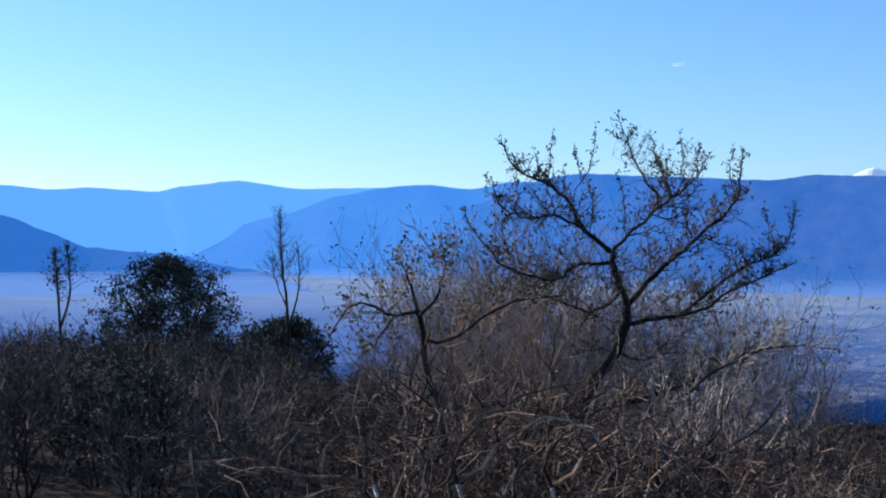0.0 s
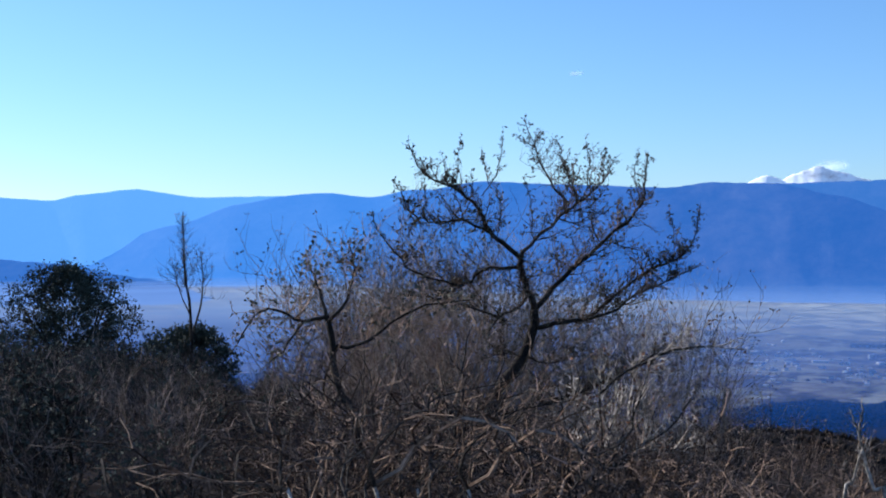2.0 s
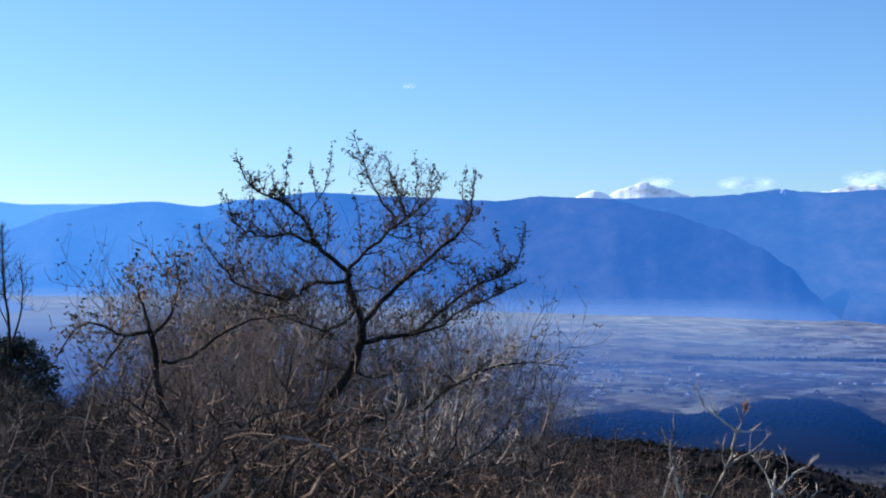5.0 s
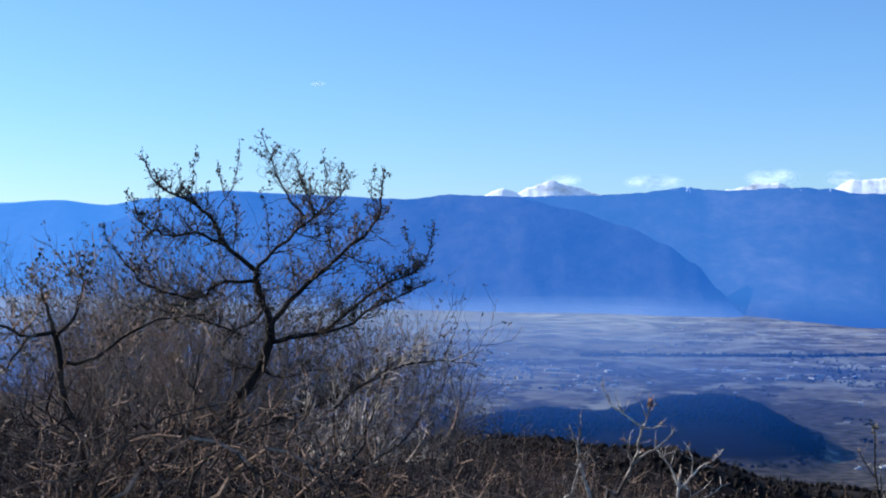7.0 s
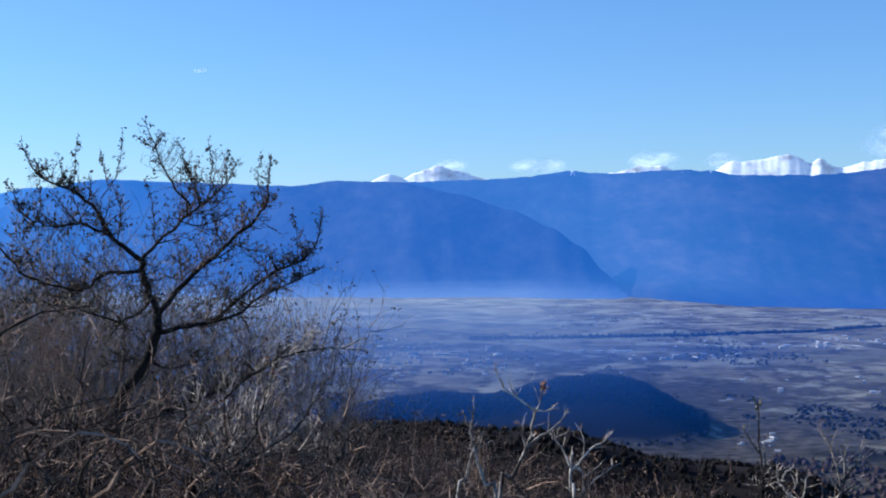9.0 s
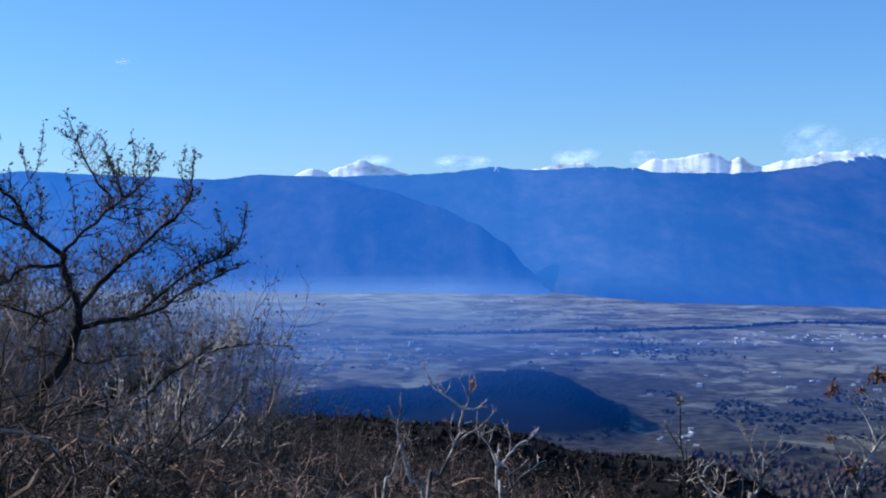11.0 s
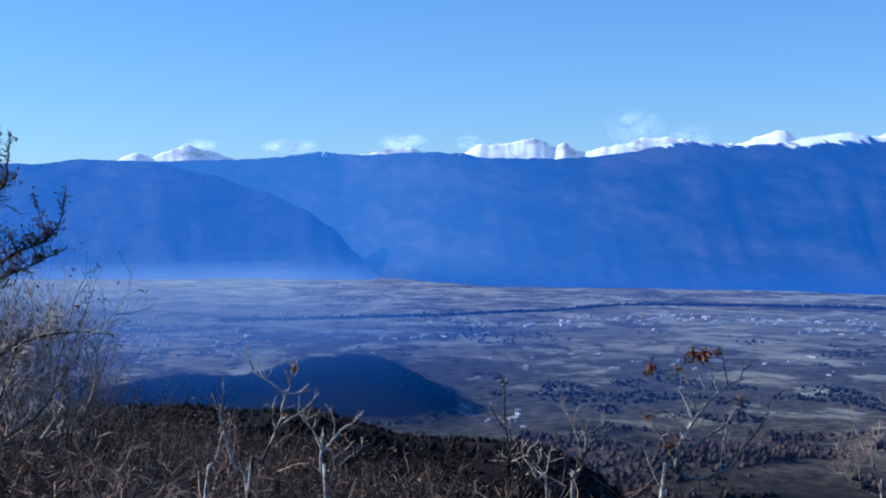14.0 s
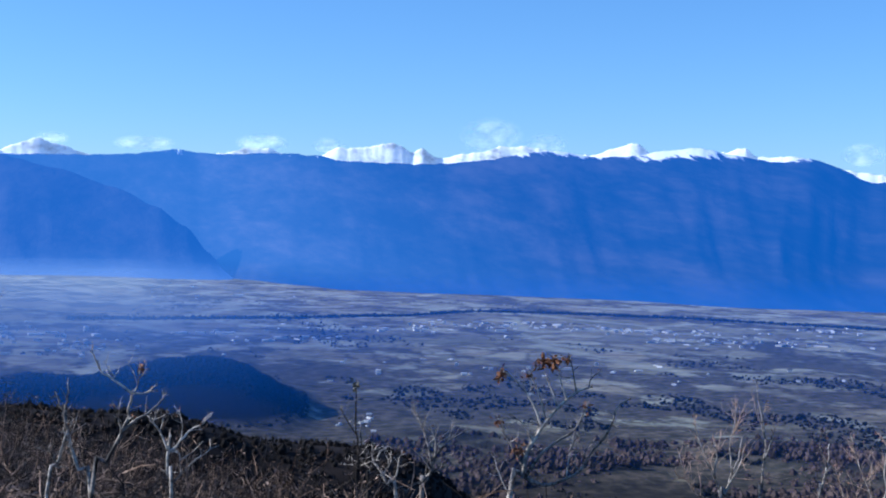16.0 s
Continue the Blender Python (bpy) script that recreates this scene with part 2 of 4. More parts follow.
def far_ground(az, r):
    if abs(az) > 75:
        s = 0.03 * max(0.0, 1 - (abs(az) - 75) / 30)
        return -min(r, 300) * s + noise.noise(Vector((az * 0.1, r * 0.01, 5))) * min(r * 0.01, 2.0) + 0.02 * min(max(0, abs(az) - 105) / 10, 1) * r
    p = polar(az, r, 0)
    z = -r * table(SLOPE, az) - max(0.0, r - 42) * 0.45 - max(0.0, r - 36) ** 2 * 0.004
    z += noise.noise(p * 0.15) * min(0.25, r * 0.02)
    z = max(z, PLAIN_Z)
    # wooded spur in front of the valley
    top = EYE_Z + 260 * math.tan(radians(table(SPUR, az))) - 1.6
    z = max(z, PLAIN_Z + max(0, top - PLAIN_Z) * bell(r - 260, 85) + noise.noise(p * 0.02) * 1.5 * bell(r - 260, 120))
    # rounded wooded mound on the plain
    top = EYE_Z + MOUND_R * math.tan(radians(table(MOUND, az))) - 1.6
    z = max(z, PLAIN_Z + max(0, top - PLAIN_Z) * bell(r - MOUND_R, 52 if r < MOUND_R else 95))
    if az > 8 and 330 < r < 900:
        z += max(0.0, noise.noise(p * 0.012) + 0.15) * 13 * min(1, (az - 8) / 6) * bell(r - 600, 200)
    if r > 500:
        z += noise.noise(p * 0.004) * 2.0 * min(1, (r - 500) / 400)
    # the valley floor climbs gently towards the far head of the valley
    if az < -6 and r > 2600:
        z += min(1, (-6 - az) / 14) * (r - 2600) * 0.012
    return z


azs = [a * 0.5 for a in range(-100, 101)] + [50 + 5 * k for k in range(1, 52)]
azs = sorted({round(a, 2) for a in azs if a < 310})
rads = [0.6 * (4950 / 0.6) ** (i / 150) for i in range(151)]
sheet = Shape()
sheet.v.append(Vector((0, 0, 0)))
for a in azs:
    for r in rads:
        sheet.v.append(polar(a, r, ground_z(a, r)))
nr, na = len(rads), len(azs)
for i in range(na):
    j = (i + 1) % na
    sheet.f.append((0, 1 + j * nr, 1 + i * nr))
    for k in range(nr - 1):
        sheet.f.append((1 + i * nr + k, 1 + j * nr + k, 1 + j * nr + k + 1, 1 + i * nr + k + 1))

gm, gt, gb = material("ground", 0.95, 0.1)
gv = coords(gt)
near = noise_out(gt, gv, 1.2, 6, 0.7)
litter = ramp(gt, near, [(0.35, (0.014, 0.009, 0.006)), (0.5, (0.04, 0.026, 0.018)), (0.66, (0.09, 0.062, 0.045))])

def parcels(scale, stretch, stops):
    """Fields of one land use each, between hedges."""
    vec = coords(gt, stretch)
    cell, edge = node(gt, "ShaderNodeTexVoronoi", Scale=scale, Randomness=0.95), node(gt, "ShaderNodeTexVoronoi", Scale=scale, Randomness=0.95)
    edge.feature = "DISTANCE_TO_EDGE"
    for n in (cell, edge):
        gt.links.new(vec, n.inputs["Vector"])
    sep = gt.nodes.new("ShaderNodeSeparateColor")
    gt.links.new(cell.outputs["Color"], sep.inputs[0])
    hedge = ramp(gt, edge.outputs["Distance"], [(0.03, (1, 1, 1)), (0.07, (0, 0, 0))])
    return ramp(gt, sep.outputs[0], stops), hedge, sep.outputs[1]


crop, hedge, pick = parcels(0.03, (0.8, 0.62, 1.0), [(0.0, (0.09, 0.06, 0.05)), (0.2, (0.2, 0.14, 0.1)), (0.38, (0.06, 0.07, 0.04)), (0.55, (0.3, 0.21, 0.15)), (0.7, (0.12, 0.1, 0.09)),
                                                    (0.85, (0.42, 0.33, 0.25)), (0.97, (0.55, 0.48, 0.39))])
broad, lane, pick2 = parcels(0.007, (0.8, 0.5, 1.0), [(0.0, (0.1, 0.08, 0.07)), (0.35, (0.28, 0.21, 0.155)), (0.65, (0.16, 0.145, 0.1)), (0.95, (0.45, 0.36, 0.28))])
crop = mixed(gt, 0.4, crop, broad)
crop = mixed(gt, maths(gt, "MULTIPLY", hedge, 0.55), crop, (0.035, 0.035, 0.028))
crop = mixed(gt, maths(gt, "MULTIPLY", lane, 0.5), crop, (0.5, 0.45, 0.4))
patch = noise_out(gt, gv, 0.05, 6, 0.75)
crop = mixed(gt, 0.35, crop, ramp(gt, patch, [(0.36, (0.03, 0.03, 0.03)), (0.5, (0.24, 0.19, 0.155)), (0.68, (0.6, 0.5, 0.42))]))
far_off = gt.nodes.new("ShaderNodeVectorMath")
far_off.operation = "LENGTH"
gt.links.new(gv, far_off.inputs[0])
close_by = maths(gt, "SUBTRACT", 1.0, maths(gt, "DIVIDE", maths(gt, "SUBTRACT", far_off.outputs["Value"], 600.0), 900.0, True))
woods = ramp(gt, maths(gt, "ADD", noise_out(gt, coords(gt, (1, 0.6, 1)), 0.014, 8, 0.72), maths(gt, "MULTIPLY", close_by, 0.13)), [(0.5, (0, 0, 0)), (0.55, (1, 1, 1))])
copse = ramp(gt, noise_out(gt, gv, 0.11, 5, 0.7), [(0.38, (0.014, 0.014, 0.014)), (0.5, (0.06, 0.047, 0.042)), (0.64, (0.16, 0.11, 0.09))])
crop = mixed(gt, maths(gt, "MULTIPLY", woods, 0.92), crop, copse)
leng = gt.nodes.new("ShaderNodeVectorMath")
leng.operation = "LENGTH"
gt.links.new(gv, leng.inputs[0])
# forest floor, darkened further to paint in the spur's shade
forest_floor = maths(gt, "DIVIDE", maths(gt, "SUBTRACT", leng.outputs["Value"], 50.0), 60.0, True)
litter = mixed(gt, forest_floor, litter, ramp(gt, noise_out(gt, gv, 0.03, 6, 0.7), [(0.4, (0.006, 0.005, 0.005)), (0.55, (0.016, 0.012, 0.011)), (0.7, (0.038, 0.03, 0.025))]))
height = gt.nodes.new("ShaderNodeSeparateXYZ")
gt.links.new(gv, height.inputs[0])
crop = mixed(gt, 1.0, crop, (1.1, 1.26, 1.08), "MULTIPLY")
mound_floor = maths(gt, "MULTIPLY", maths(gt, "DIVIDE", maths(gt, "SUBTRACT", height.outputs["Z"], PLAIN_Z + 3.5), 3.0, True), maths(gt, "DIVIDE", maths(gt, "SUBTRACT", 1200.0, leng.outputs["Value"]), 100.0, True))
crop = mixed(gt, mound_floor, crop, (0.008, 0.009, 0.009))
tofield = maths(gt, "DIVIDE", maths(gt, "SUBTRACT", leng.outputs["Value"], 560.0), 130.0, True)
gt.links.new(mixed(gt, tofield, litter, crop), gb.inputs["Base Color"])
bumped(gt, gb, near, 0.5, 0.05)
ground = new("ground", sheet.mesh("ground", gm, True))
tagged(ground, "brown hillside falling to a wide valley floor of fields", "ground", kind="structure")

# ---- mountains ----
LEFT_CREST = [(-70, 1.6), (-50, 2.2), (-36.7, 2.3), (-35.2, 2.15), (-33.5, 2.25), (-31, 2.12), (-29.6, 2.4), (-27.7, 2.6), (-25.2, 2.3), (-22.4, 2.36), (-20.2, 2.45),
              (-18.1, 2.3), (-15, 2.2), (-9, 1.6)]
MIDDLE_CREST = [(-35, -1.5), (-30, 0.0), (-26, 1.2), (-23.5, 2.05), (-21.6, 2.4), (-20.2, 2.51), (-18.1, 2.34), (-16.5, 2.66), (-14.5, 2.6), (-11, 2.2), (-7, 1.2)]
SHOULDER_CREST = [(-24, -1.6), (-20.5, 0.4), (-18, 1.7), (-16.3, 2.55), (-13.8, 2.99), (-10, 2.85), (-6.1, 2.7), (-4.4, 2.9), (-1.8, 2.83), (0.5, 2.32), (2.8, 1.62), (4.4, 0.9), (5.6, 0.1), (6.5, -0.9), (7.3, -1.75), (8.2, -2.5)]
MAIN_CREST = [(-9, 2.2), (-4, 2.7), (-1.9, 2.83), (1.6, 2.88), (3.6, 3.0), (5.0, 3.2), (7.0, 3.06), (9.2, 3.15), (10.9, 3.1), (11.8, 2.9), (14, 2.84), (15.8, 2.87),
              (17.7, 3.05), (19.1, 3.36), (20.5, 3.48), (22.1, 3.24), (23.6, 3.3), (24.9, 3.54), (26.3, 3.64), (27.6, 3.4), (29.4, 3.1), (30.7, 3.25), (31.8, 2.88),
              (33, 2.34), (36, 2.3), (45, 2.6), (70, 1.8)]
SNOW_CREST = [(-12, 2.2), (-5, 2.4), (-3.3, 2.75), (-2.74, 3.0), (-2.29, 3.18), (-1.62, 2.97), (-1.05, 3.25), (-0.2, 3.5), (0.31, 3.33), (1.68, 2.94), (3, 2.5), (5.5, 2.6), (6.9, 3.1), (8.13, 3.33), (8.94, 3.3),
              (9.63, 3.1), (10.9, 3.0), (11.3, 3.3), (11.7, 3.44), (12.73, 3.5), (13.85, 3.7), (14.3, 3.55), (14.67, 3.32), (15.08, 3.5), (15.78, 3.1), (17.26, 3.36), (18.4, 3.62), (19.4, 3.6),
              (20.6, 3.42), (22.07, 3.3), (23.0, 3.62), (23.75, 3.82), (24.6, 3.42), (26.4, 3.4), (27.5, 3.5), (28.13, 3.68), (28.69, 3.3), (30.1, 3.34), (31.6, 2.9), (33.4, 2.6), (38, 3.0), (50, 2.4)]
LEFT_FOOT = [(-60, 4250), (-22, 4150), (-8, 3450), (0.5, 3260), (5, 3130), (9.5, 3000)]
MAIN_FOOT = [(-9, 3900), (3, 3800), (6, 3450), (8, 3130), (10, 2860), (12, 2640), (16, 2540), (21, 2490), (29, 2240), (60, 2200)]


def mountain(name, label, mat, crest, foot, crest_r, az0, az1, step, jag, spur, seed, jag_step=2.2):
    s = Shape()
    n_up, n_down = 64, 5
    cols = int((az1 - az0) / step) + 1
    for i in range(cols):
        a = az0 + i * step
        rc = table(crest_r, a)
        rf = min(table(foot, a), rc - 200)
        zf = ground_z(a, rf) - 6
        zc = EYE_Z + rc * math.tan(radians(table(crest, a)))
        calm = min(1, max(0.1, (a - 8) / 5)) if a > 0 else 1
        tooth = noise.fractal(Vector((a * jag_step, seed, 0.3)), 0.8, 2.1, 4) * jag
        for k in range(n_up + n_down + 1):
            q = k / n_up
            if q <= 1:
                r = rf + (rc - rf) * q
                z = zf + (zc - zf) * (q ** 1.12) + tooth * q ** 9
                lean = a + 1.1 * q + 0.9 * noise.noise(Vector((a * 0.25, q * 1.6, seed)))
                broad_spur = 1 - 2 * abs(noise.noise(Vector((lean * 0.27, q * 0.5, seed)))) ** 0.8
                small_spur = noise.ridged_multi_fractal(Vector((lean * 0.7 + 0.3 * q, q * 0.8, seed + 3)), 1.0, 2.1, 4, 1.0, 2.0) - 1.2
                z += ((broad_spur - 0.55) * spur * 3.0 + small_spur * spur) * min(1, q * 3) * (1 - q ** 2.2) * min(1, max(0, zc - zf) / 160) * calm
            else:
                d = (k - n_up) / n_down
                r = rc + d * 120
                z = zc + tooth - d * 90
            s.v.append(polar(a, r, z))
    m = n_up + n_down + 1
    for i in range(cols - 1):
        for k in range(m - 1):
            a = i * m + k
            s.f.append((a, a + m, a + m + 1, a + 1))
    ob = new(name, s.mesh(name, mat, True))
    return tagged(ob, label, "mountain range", kind="structure")


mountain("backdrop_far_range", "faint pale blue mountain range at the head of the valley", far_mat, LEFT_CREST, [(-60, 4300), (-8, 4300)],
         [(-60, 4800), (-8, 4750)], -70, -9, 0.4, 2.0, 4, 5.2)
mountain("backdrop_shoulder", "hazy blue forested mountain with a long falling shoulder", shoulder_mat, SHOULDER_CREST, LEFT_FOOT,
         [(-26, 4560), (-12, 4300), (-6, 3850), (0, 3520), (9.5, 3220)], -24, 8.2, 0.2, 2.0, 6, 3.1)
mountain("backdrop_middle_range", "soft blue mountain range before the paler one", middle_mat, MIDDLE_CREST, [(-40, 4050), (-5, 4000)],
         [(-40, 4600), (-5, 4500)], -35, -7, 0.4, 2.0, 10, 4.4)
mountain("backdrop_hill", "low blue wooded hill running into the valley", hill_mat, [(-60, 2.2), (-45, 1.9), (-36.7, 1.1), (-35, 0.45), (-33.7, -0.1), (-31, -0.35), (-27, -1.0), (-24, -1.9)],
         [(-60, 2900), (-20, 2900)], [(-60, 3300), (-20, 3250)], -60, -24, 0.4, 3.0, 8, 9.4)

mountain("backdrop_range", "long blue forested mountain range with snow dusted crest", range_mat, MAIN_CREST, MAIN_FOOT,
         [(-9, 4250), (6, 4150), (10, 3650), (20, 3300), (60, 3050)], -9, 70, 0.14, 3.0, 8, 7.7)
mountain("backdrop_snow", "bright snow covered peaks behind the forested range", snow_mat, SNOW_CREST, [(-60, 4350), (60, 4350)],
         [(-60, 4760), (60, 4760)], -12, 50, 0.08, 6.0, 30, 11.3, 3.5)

# ---- haze over the valley floor, painted on one see-through tinted sheet, densest far out, thinning towards the slopes ----
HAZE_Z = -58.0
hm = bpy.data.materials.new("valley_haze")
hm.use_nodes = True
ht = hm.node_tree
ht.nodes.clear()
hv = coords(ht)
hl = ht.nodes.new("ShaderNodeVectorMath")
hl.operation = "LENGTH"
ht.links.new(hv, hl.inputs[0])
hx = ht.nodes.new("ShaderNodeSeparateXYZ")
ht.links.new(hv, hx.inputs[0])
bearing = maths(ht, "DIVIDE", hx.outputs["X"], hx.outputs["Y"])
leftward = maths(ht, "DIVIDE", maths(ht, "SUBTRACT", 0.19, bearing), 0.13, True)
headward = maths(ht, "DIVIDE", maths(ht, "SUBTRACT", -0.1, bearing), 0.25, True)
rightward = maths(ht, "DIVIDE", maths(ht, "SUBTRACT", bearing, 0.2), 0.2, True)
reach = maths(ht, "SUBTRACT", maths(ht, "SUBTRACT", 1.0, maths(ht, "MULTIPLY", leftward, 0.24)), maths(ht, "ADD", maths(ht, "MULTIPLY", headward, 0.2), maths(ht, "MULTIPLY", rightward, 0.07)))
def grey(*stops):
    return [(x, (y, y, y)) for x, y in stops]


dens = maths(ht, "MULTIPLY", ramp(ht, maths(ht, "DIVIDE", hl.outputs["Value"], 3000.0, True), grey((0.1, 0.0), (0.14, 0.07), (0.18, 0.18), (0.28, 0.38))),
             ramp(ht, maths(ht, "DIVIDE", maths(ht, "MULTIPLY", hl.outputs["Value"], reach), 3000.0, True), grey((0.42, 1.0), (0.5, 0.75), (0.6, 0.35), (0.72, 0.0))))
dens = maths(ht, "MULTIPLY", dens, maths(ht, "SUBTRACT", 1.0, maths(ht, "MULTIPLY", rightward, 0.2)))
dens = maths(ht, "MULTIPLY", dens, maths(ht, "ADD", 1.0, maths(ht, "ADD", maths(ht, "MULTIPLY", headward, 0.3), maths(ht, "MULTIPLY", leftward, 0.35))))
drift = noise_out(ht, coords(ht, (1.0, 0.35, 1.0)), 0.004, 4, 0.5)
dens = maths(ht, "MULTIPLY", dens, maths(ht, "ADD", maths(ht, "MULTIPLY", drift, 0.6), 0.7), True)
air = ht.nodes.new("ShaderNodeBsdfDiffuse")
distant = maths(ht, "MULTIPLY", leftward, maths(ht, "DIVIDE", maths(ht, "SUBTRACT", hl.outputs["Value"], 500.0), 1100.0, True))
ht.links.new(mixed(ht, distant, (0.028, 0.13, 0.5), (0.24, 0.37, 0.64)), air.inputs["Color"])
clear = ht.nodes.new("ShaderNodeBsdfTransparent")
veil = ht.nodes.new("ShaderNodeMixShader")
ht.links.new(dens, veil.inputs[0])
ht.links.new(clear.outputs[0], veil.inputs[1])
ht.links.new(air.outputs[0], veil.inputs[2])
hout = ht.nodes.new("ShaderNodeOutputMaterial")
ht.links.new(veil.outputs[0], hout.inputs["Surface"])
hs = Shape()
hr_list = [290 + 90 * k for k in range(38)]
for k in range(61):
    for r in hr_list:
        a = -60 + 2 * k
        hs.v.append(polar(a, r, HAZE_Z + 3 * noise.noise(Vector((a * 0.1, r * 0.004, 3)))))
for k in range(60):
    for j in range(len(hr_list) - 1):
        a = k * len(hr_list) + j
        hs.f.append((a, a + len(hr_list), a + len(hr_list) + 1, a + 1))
tagged(new("valley_haze", hs.mesh("valley_haze", hm, True)), "see-through blue sheet standing in for winter haze over the valley floor", "haze", kind="stuff")


# ---- plants ----
def curve_through(pts, per, jitter, rng):
    """A smooth, slightly crooked line through the points."""
    out = []
    n = len(pts)
    for i in range(n - 1):
        p0, p1, p2, p3 = pts[max(i - 1, 0)], pts[i], pts[i + 1], pts[min(i + 2, n - 1)]
        for k in range(per):
            s = k / per
            q = 0.5 * (2 * p1 + (p2 - p0) * s + (2 * p0 - 5 * p1 + 4 * p2 - p3) * s * s + (3 * p1 - p0 - 3 * p2 + p3) * s ** 3)
            if k:
                q = q + Vector((rng.gauss(0, jitter), rng.gauss(0, jitter), rng.gauss(0, jitter)))
            out.append(q)
    out.append(pts[-1])
    return out


def any_way(rng):
    return Vector((rng.gauss(0, 1), rng.gauss(0, 1), rng.gauss(0, 1))).normalized()


def twig(wood, leaves, p, d, length, radius, depth, rng, habit, plain=False):
    """A crooked twig with side twigs and leaves. habit: rise, forks, leaf chance, leaf size."""
    rise, forks, chance, size = habit
    pts, q, n = [p], p.copy(), (4 if length > 0.25 else 3) if depth > 0 or not plain else 2
    for i in range(n - 1):
        d = (d + any_way(rng) * 0.3 + Vector((0, 0, rise))).normalized()
        q = q + d * (length / (n - 1))
        pts.append(q.copy())
        if depth > 0:
            for k in range(forks):
                if rng.random() < 0.7:
                    side = (d + any_way(rng) * 0.95).normalized()
                    twig(wood, leaves, q - d * length * rng.random() / n, side, length * rng.uniform(0.3, 0.62), radius * 0.6, depth - 1, rng, habit, plain)
        if leaves is not None and rng.random() < chance:
            for k in range(rng.choice((1, 1, 2))):
                leaves.leaf(q + any_way(rng) * size * 0.2, (any_way(rng) + Vector((0, 0, -0.2))), size * rng.uniform(0.6, 1.25), rng, 0.55)
    wood.tube(pts, [radius * (1 - 0.75 * i / (n - 1)) for i in range(n)], 3, False)


def limbed(name, az, r, z0, limbs, radii, label, category, seed, bark_mat, leaf_mat, habit, twigs=11, twig_len=(0.18, 0.45), twig_r=0.004,
           depth=2, spread=0.35, bare=0.25, group="", wood_mat=None, tufts=(), twigs_on_trunk=False, boughs=0.0, size=1.0, crook=0.006):
    """A plant with named limbs: each limb is a line of (across, up) metres from the base, bent in depth."""
    rng = random.Random(seed)
    radii = [(p * size, q * size) for p, q in radii]
    twig_len, twig_r, habit = (twig_len[0] * size, twig_len[1] * size), twig_r * size, (*habit[:3], habit[3] * size)
    a = radians(az)
    right, out = Vector((math.cos(a), -math.sin(a), 0)), Vector((math.sin(a), math.cos(a), 0))
    gz = ground_z(az, r)
    root = thing(name, polar(az, r, gz), label, category, group)
    lift = z0 - gz
    known = []
    wood, leaves = Shape(), Shape()
    for i, line in enumerate(limbs):
        u0, v0 = line[0]
        w = 0.0
        if known and i:
            w = min(known, key=lambda k: (k[0] - u0) ** 2 + (k[1] - v0) ** 2)[2]
        drift = 0.05 if i == 0 else rng.uniform(-spread, spread)
        pts, gone = [], 0.0
        for j, (u, v) in enumerate(line):
            if j:
                step = math.hypot(u - line[j - 1][0], v - line[j - 1][1])
                gone += step
                w += drift * step
            known.append((u, v, w))
            pts.append(right * u + out * w + Vector((0, 0, v + lift)))
        if i == 0 and lift > 0.02:
            foot = right * (line[0][0] - (line[1][0] - line[0][0]) * 0.4)
            pts.insert(0, Vector((foot.x, foot.y, -0.08)))
        fine = curve_through(pts, 3, crook, rng)
        r0, r1 = radii[min(i, len(radii) - 1)]
        rr = [r0 + (r1 - r0) * (k / (len(fine) - 1)) ** 0.8 for k in range(len(fine))]
        if i == 0:
            rr[0] *= 1.35
        s = Shape()
        s.tube(fine, rr, 7 if r0 > 0.02 else 5)
        part("trunk" if i == 0 else "limb", s, bark_mat, root, smooth=True)
        if i == 0 and not twigs_on_trunk:
            continue
        total = gone
        shoot = size > 1.2 and not twigs_on_trunk and r0 < 0.008 * size
        for k in range(0 if shoot else int(total * boughs * (0.4 if r0 < 0.014 * size else 1.0))):
            s_at = rng.uniform(max(bare, 0.15), 0.85)
            f = s_at * (len(fine) - 1)
            b = int(f)
            d = (fine[b + 1] - fine[b]).normalized()
            twig(wood, leaves, fine[b].lerp(fine[b + 1], f - b), (d * 0.35 + any_way(rng) * 0.8 + Vector((0, 0, 0.3))).normalized(), twig_len[1] * rng.uniform(0.6, 1.25) * (1.25 - 1.15 * s_at), twig_r * 1.9, depth, rng, habit)
        count = max(3, int(total * twigs))
        for k in range(count):
            s_at = bare + (1 - bare) * (k + rng.random()) / count
            f = min(s_at, 0.999) * (len(fine) - 1)
            b = int(f)
            p = fine[b].lerp(fine[b + 1], f - b)
            d = (fine[b + 1] - fine[b]).normalized()
            ln = rng.uniform(*twig_len) * (1.25 - 1.05 * s_at) * (0.32 if shoot else 1.0)
            twig(wood, leaves, p, (d * 0.5 + any_way(rng) * 0.8 + Vector((0, 0, 0.25))).normalized(), ln, twig_r, depth - 1, rng, habit)
        twig(wood, leaves, fine[-1], (fine[-1] - fine[-2]).normalized(), twig_len[0] * 0.4, r1 * 0.9, depth - 1, rng, habit)
    for u, v, wide, count in tufts:
        w = min(known, key=lambda k: (k[0] - u) ** 2 + (k[1] - v) ** 2)[2]
        c = right * u + out * w + Vector((0, 0, v + lift))
        for k in range(count):
            leaves.leaf(c + any_way(rng) * wide * rng.random(), any_way(rng) + Vector((0, 0, -0.3)), wide * rng.uniform(0.6, 1.0), rng, 0.5)
    sprays = tagged(part("twig", wood, wood_mat or bark_mat, root), kind="stuff")
    if leaves.v:
        tagged(part("foliage", leaves, leaf_mat, sprays), kind="stuff")
    return root


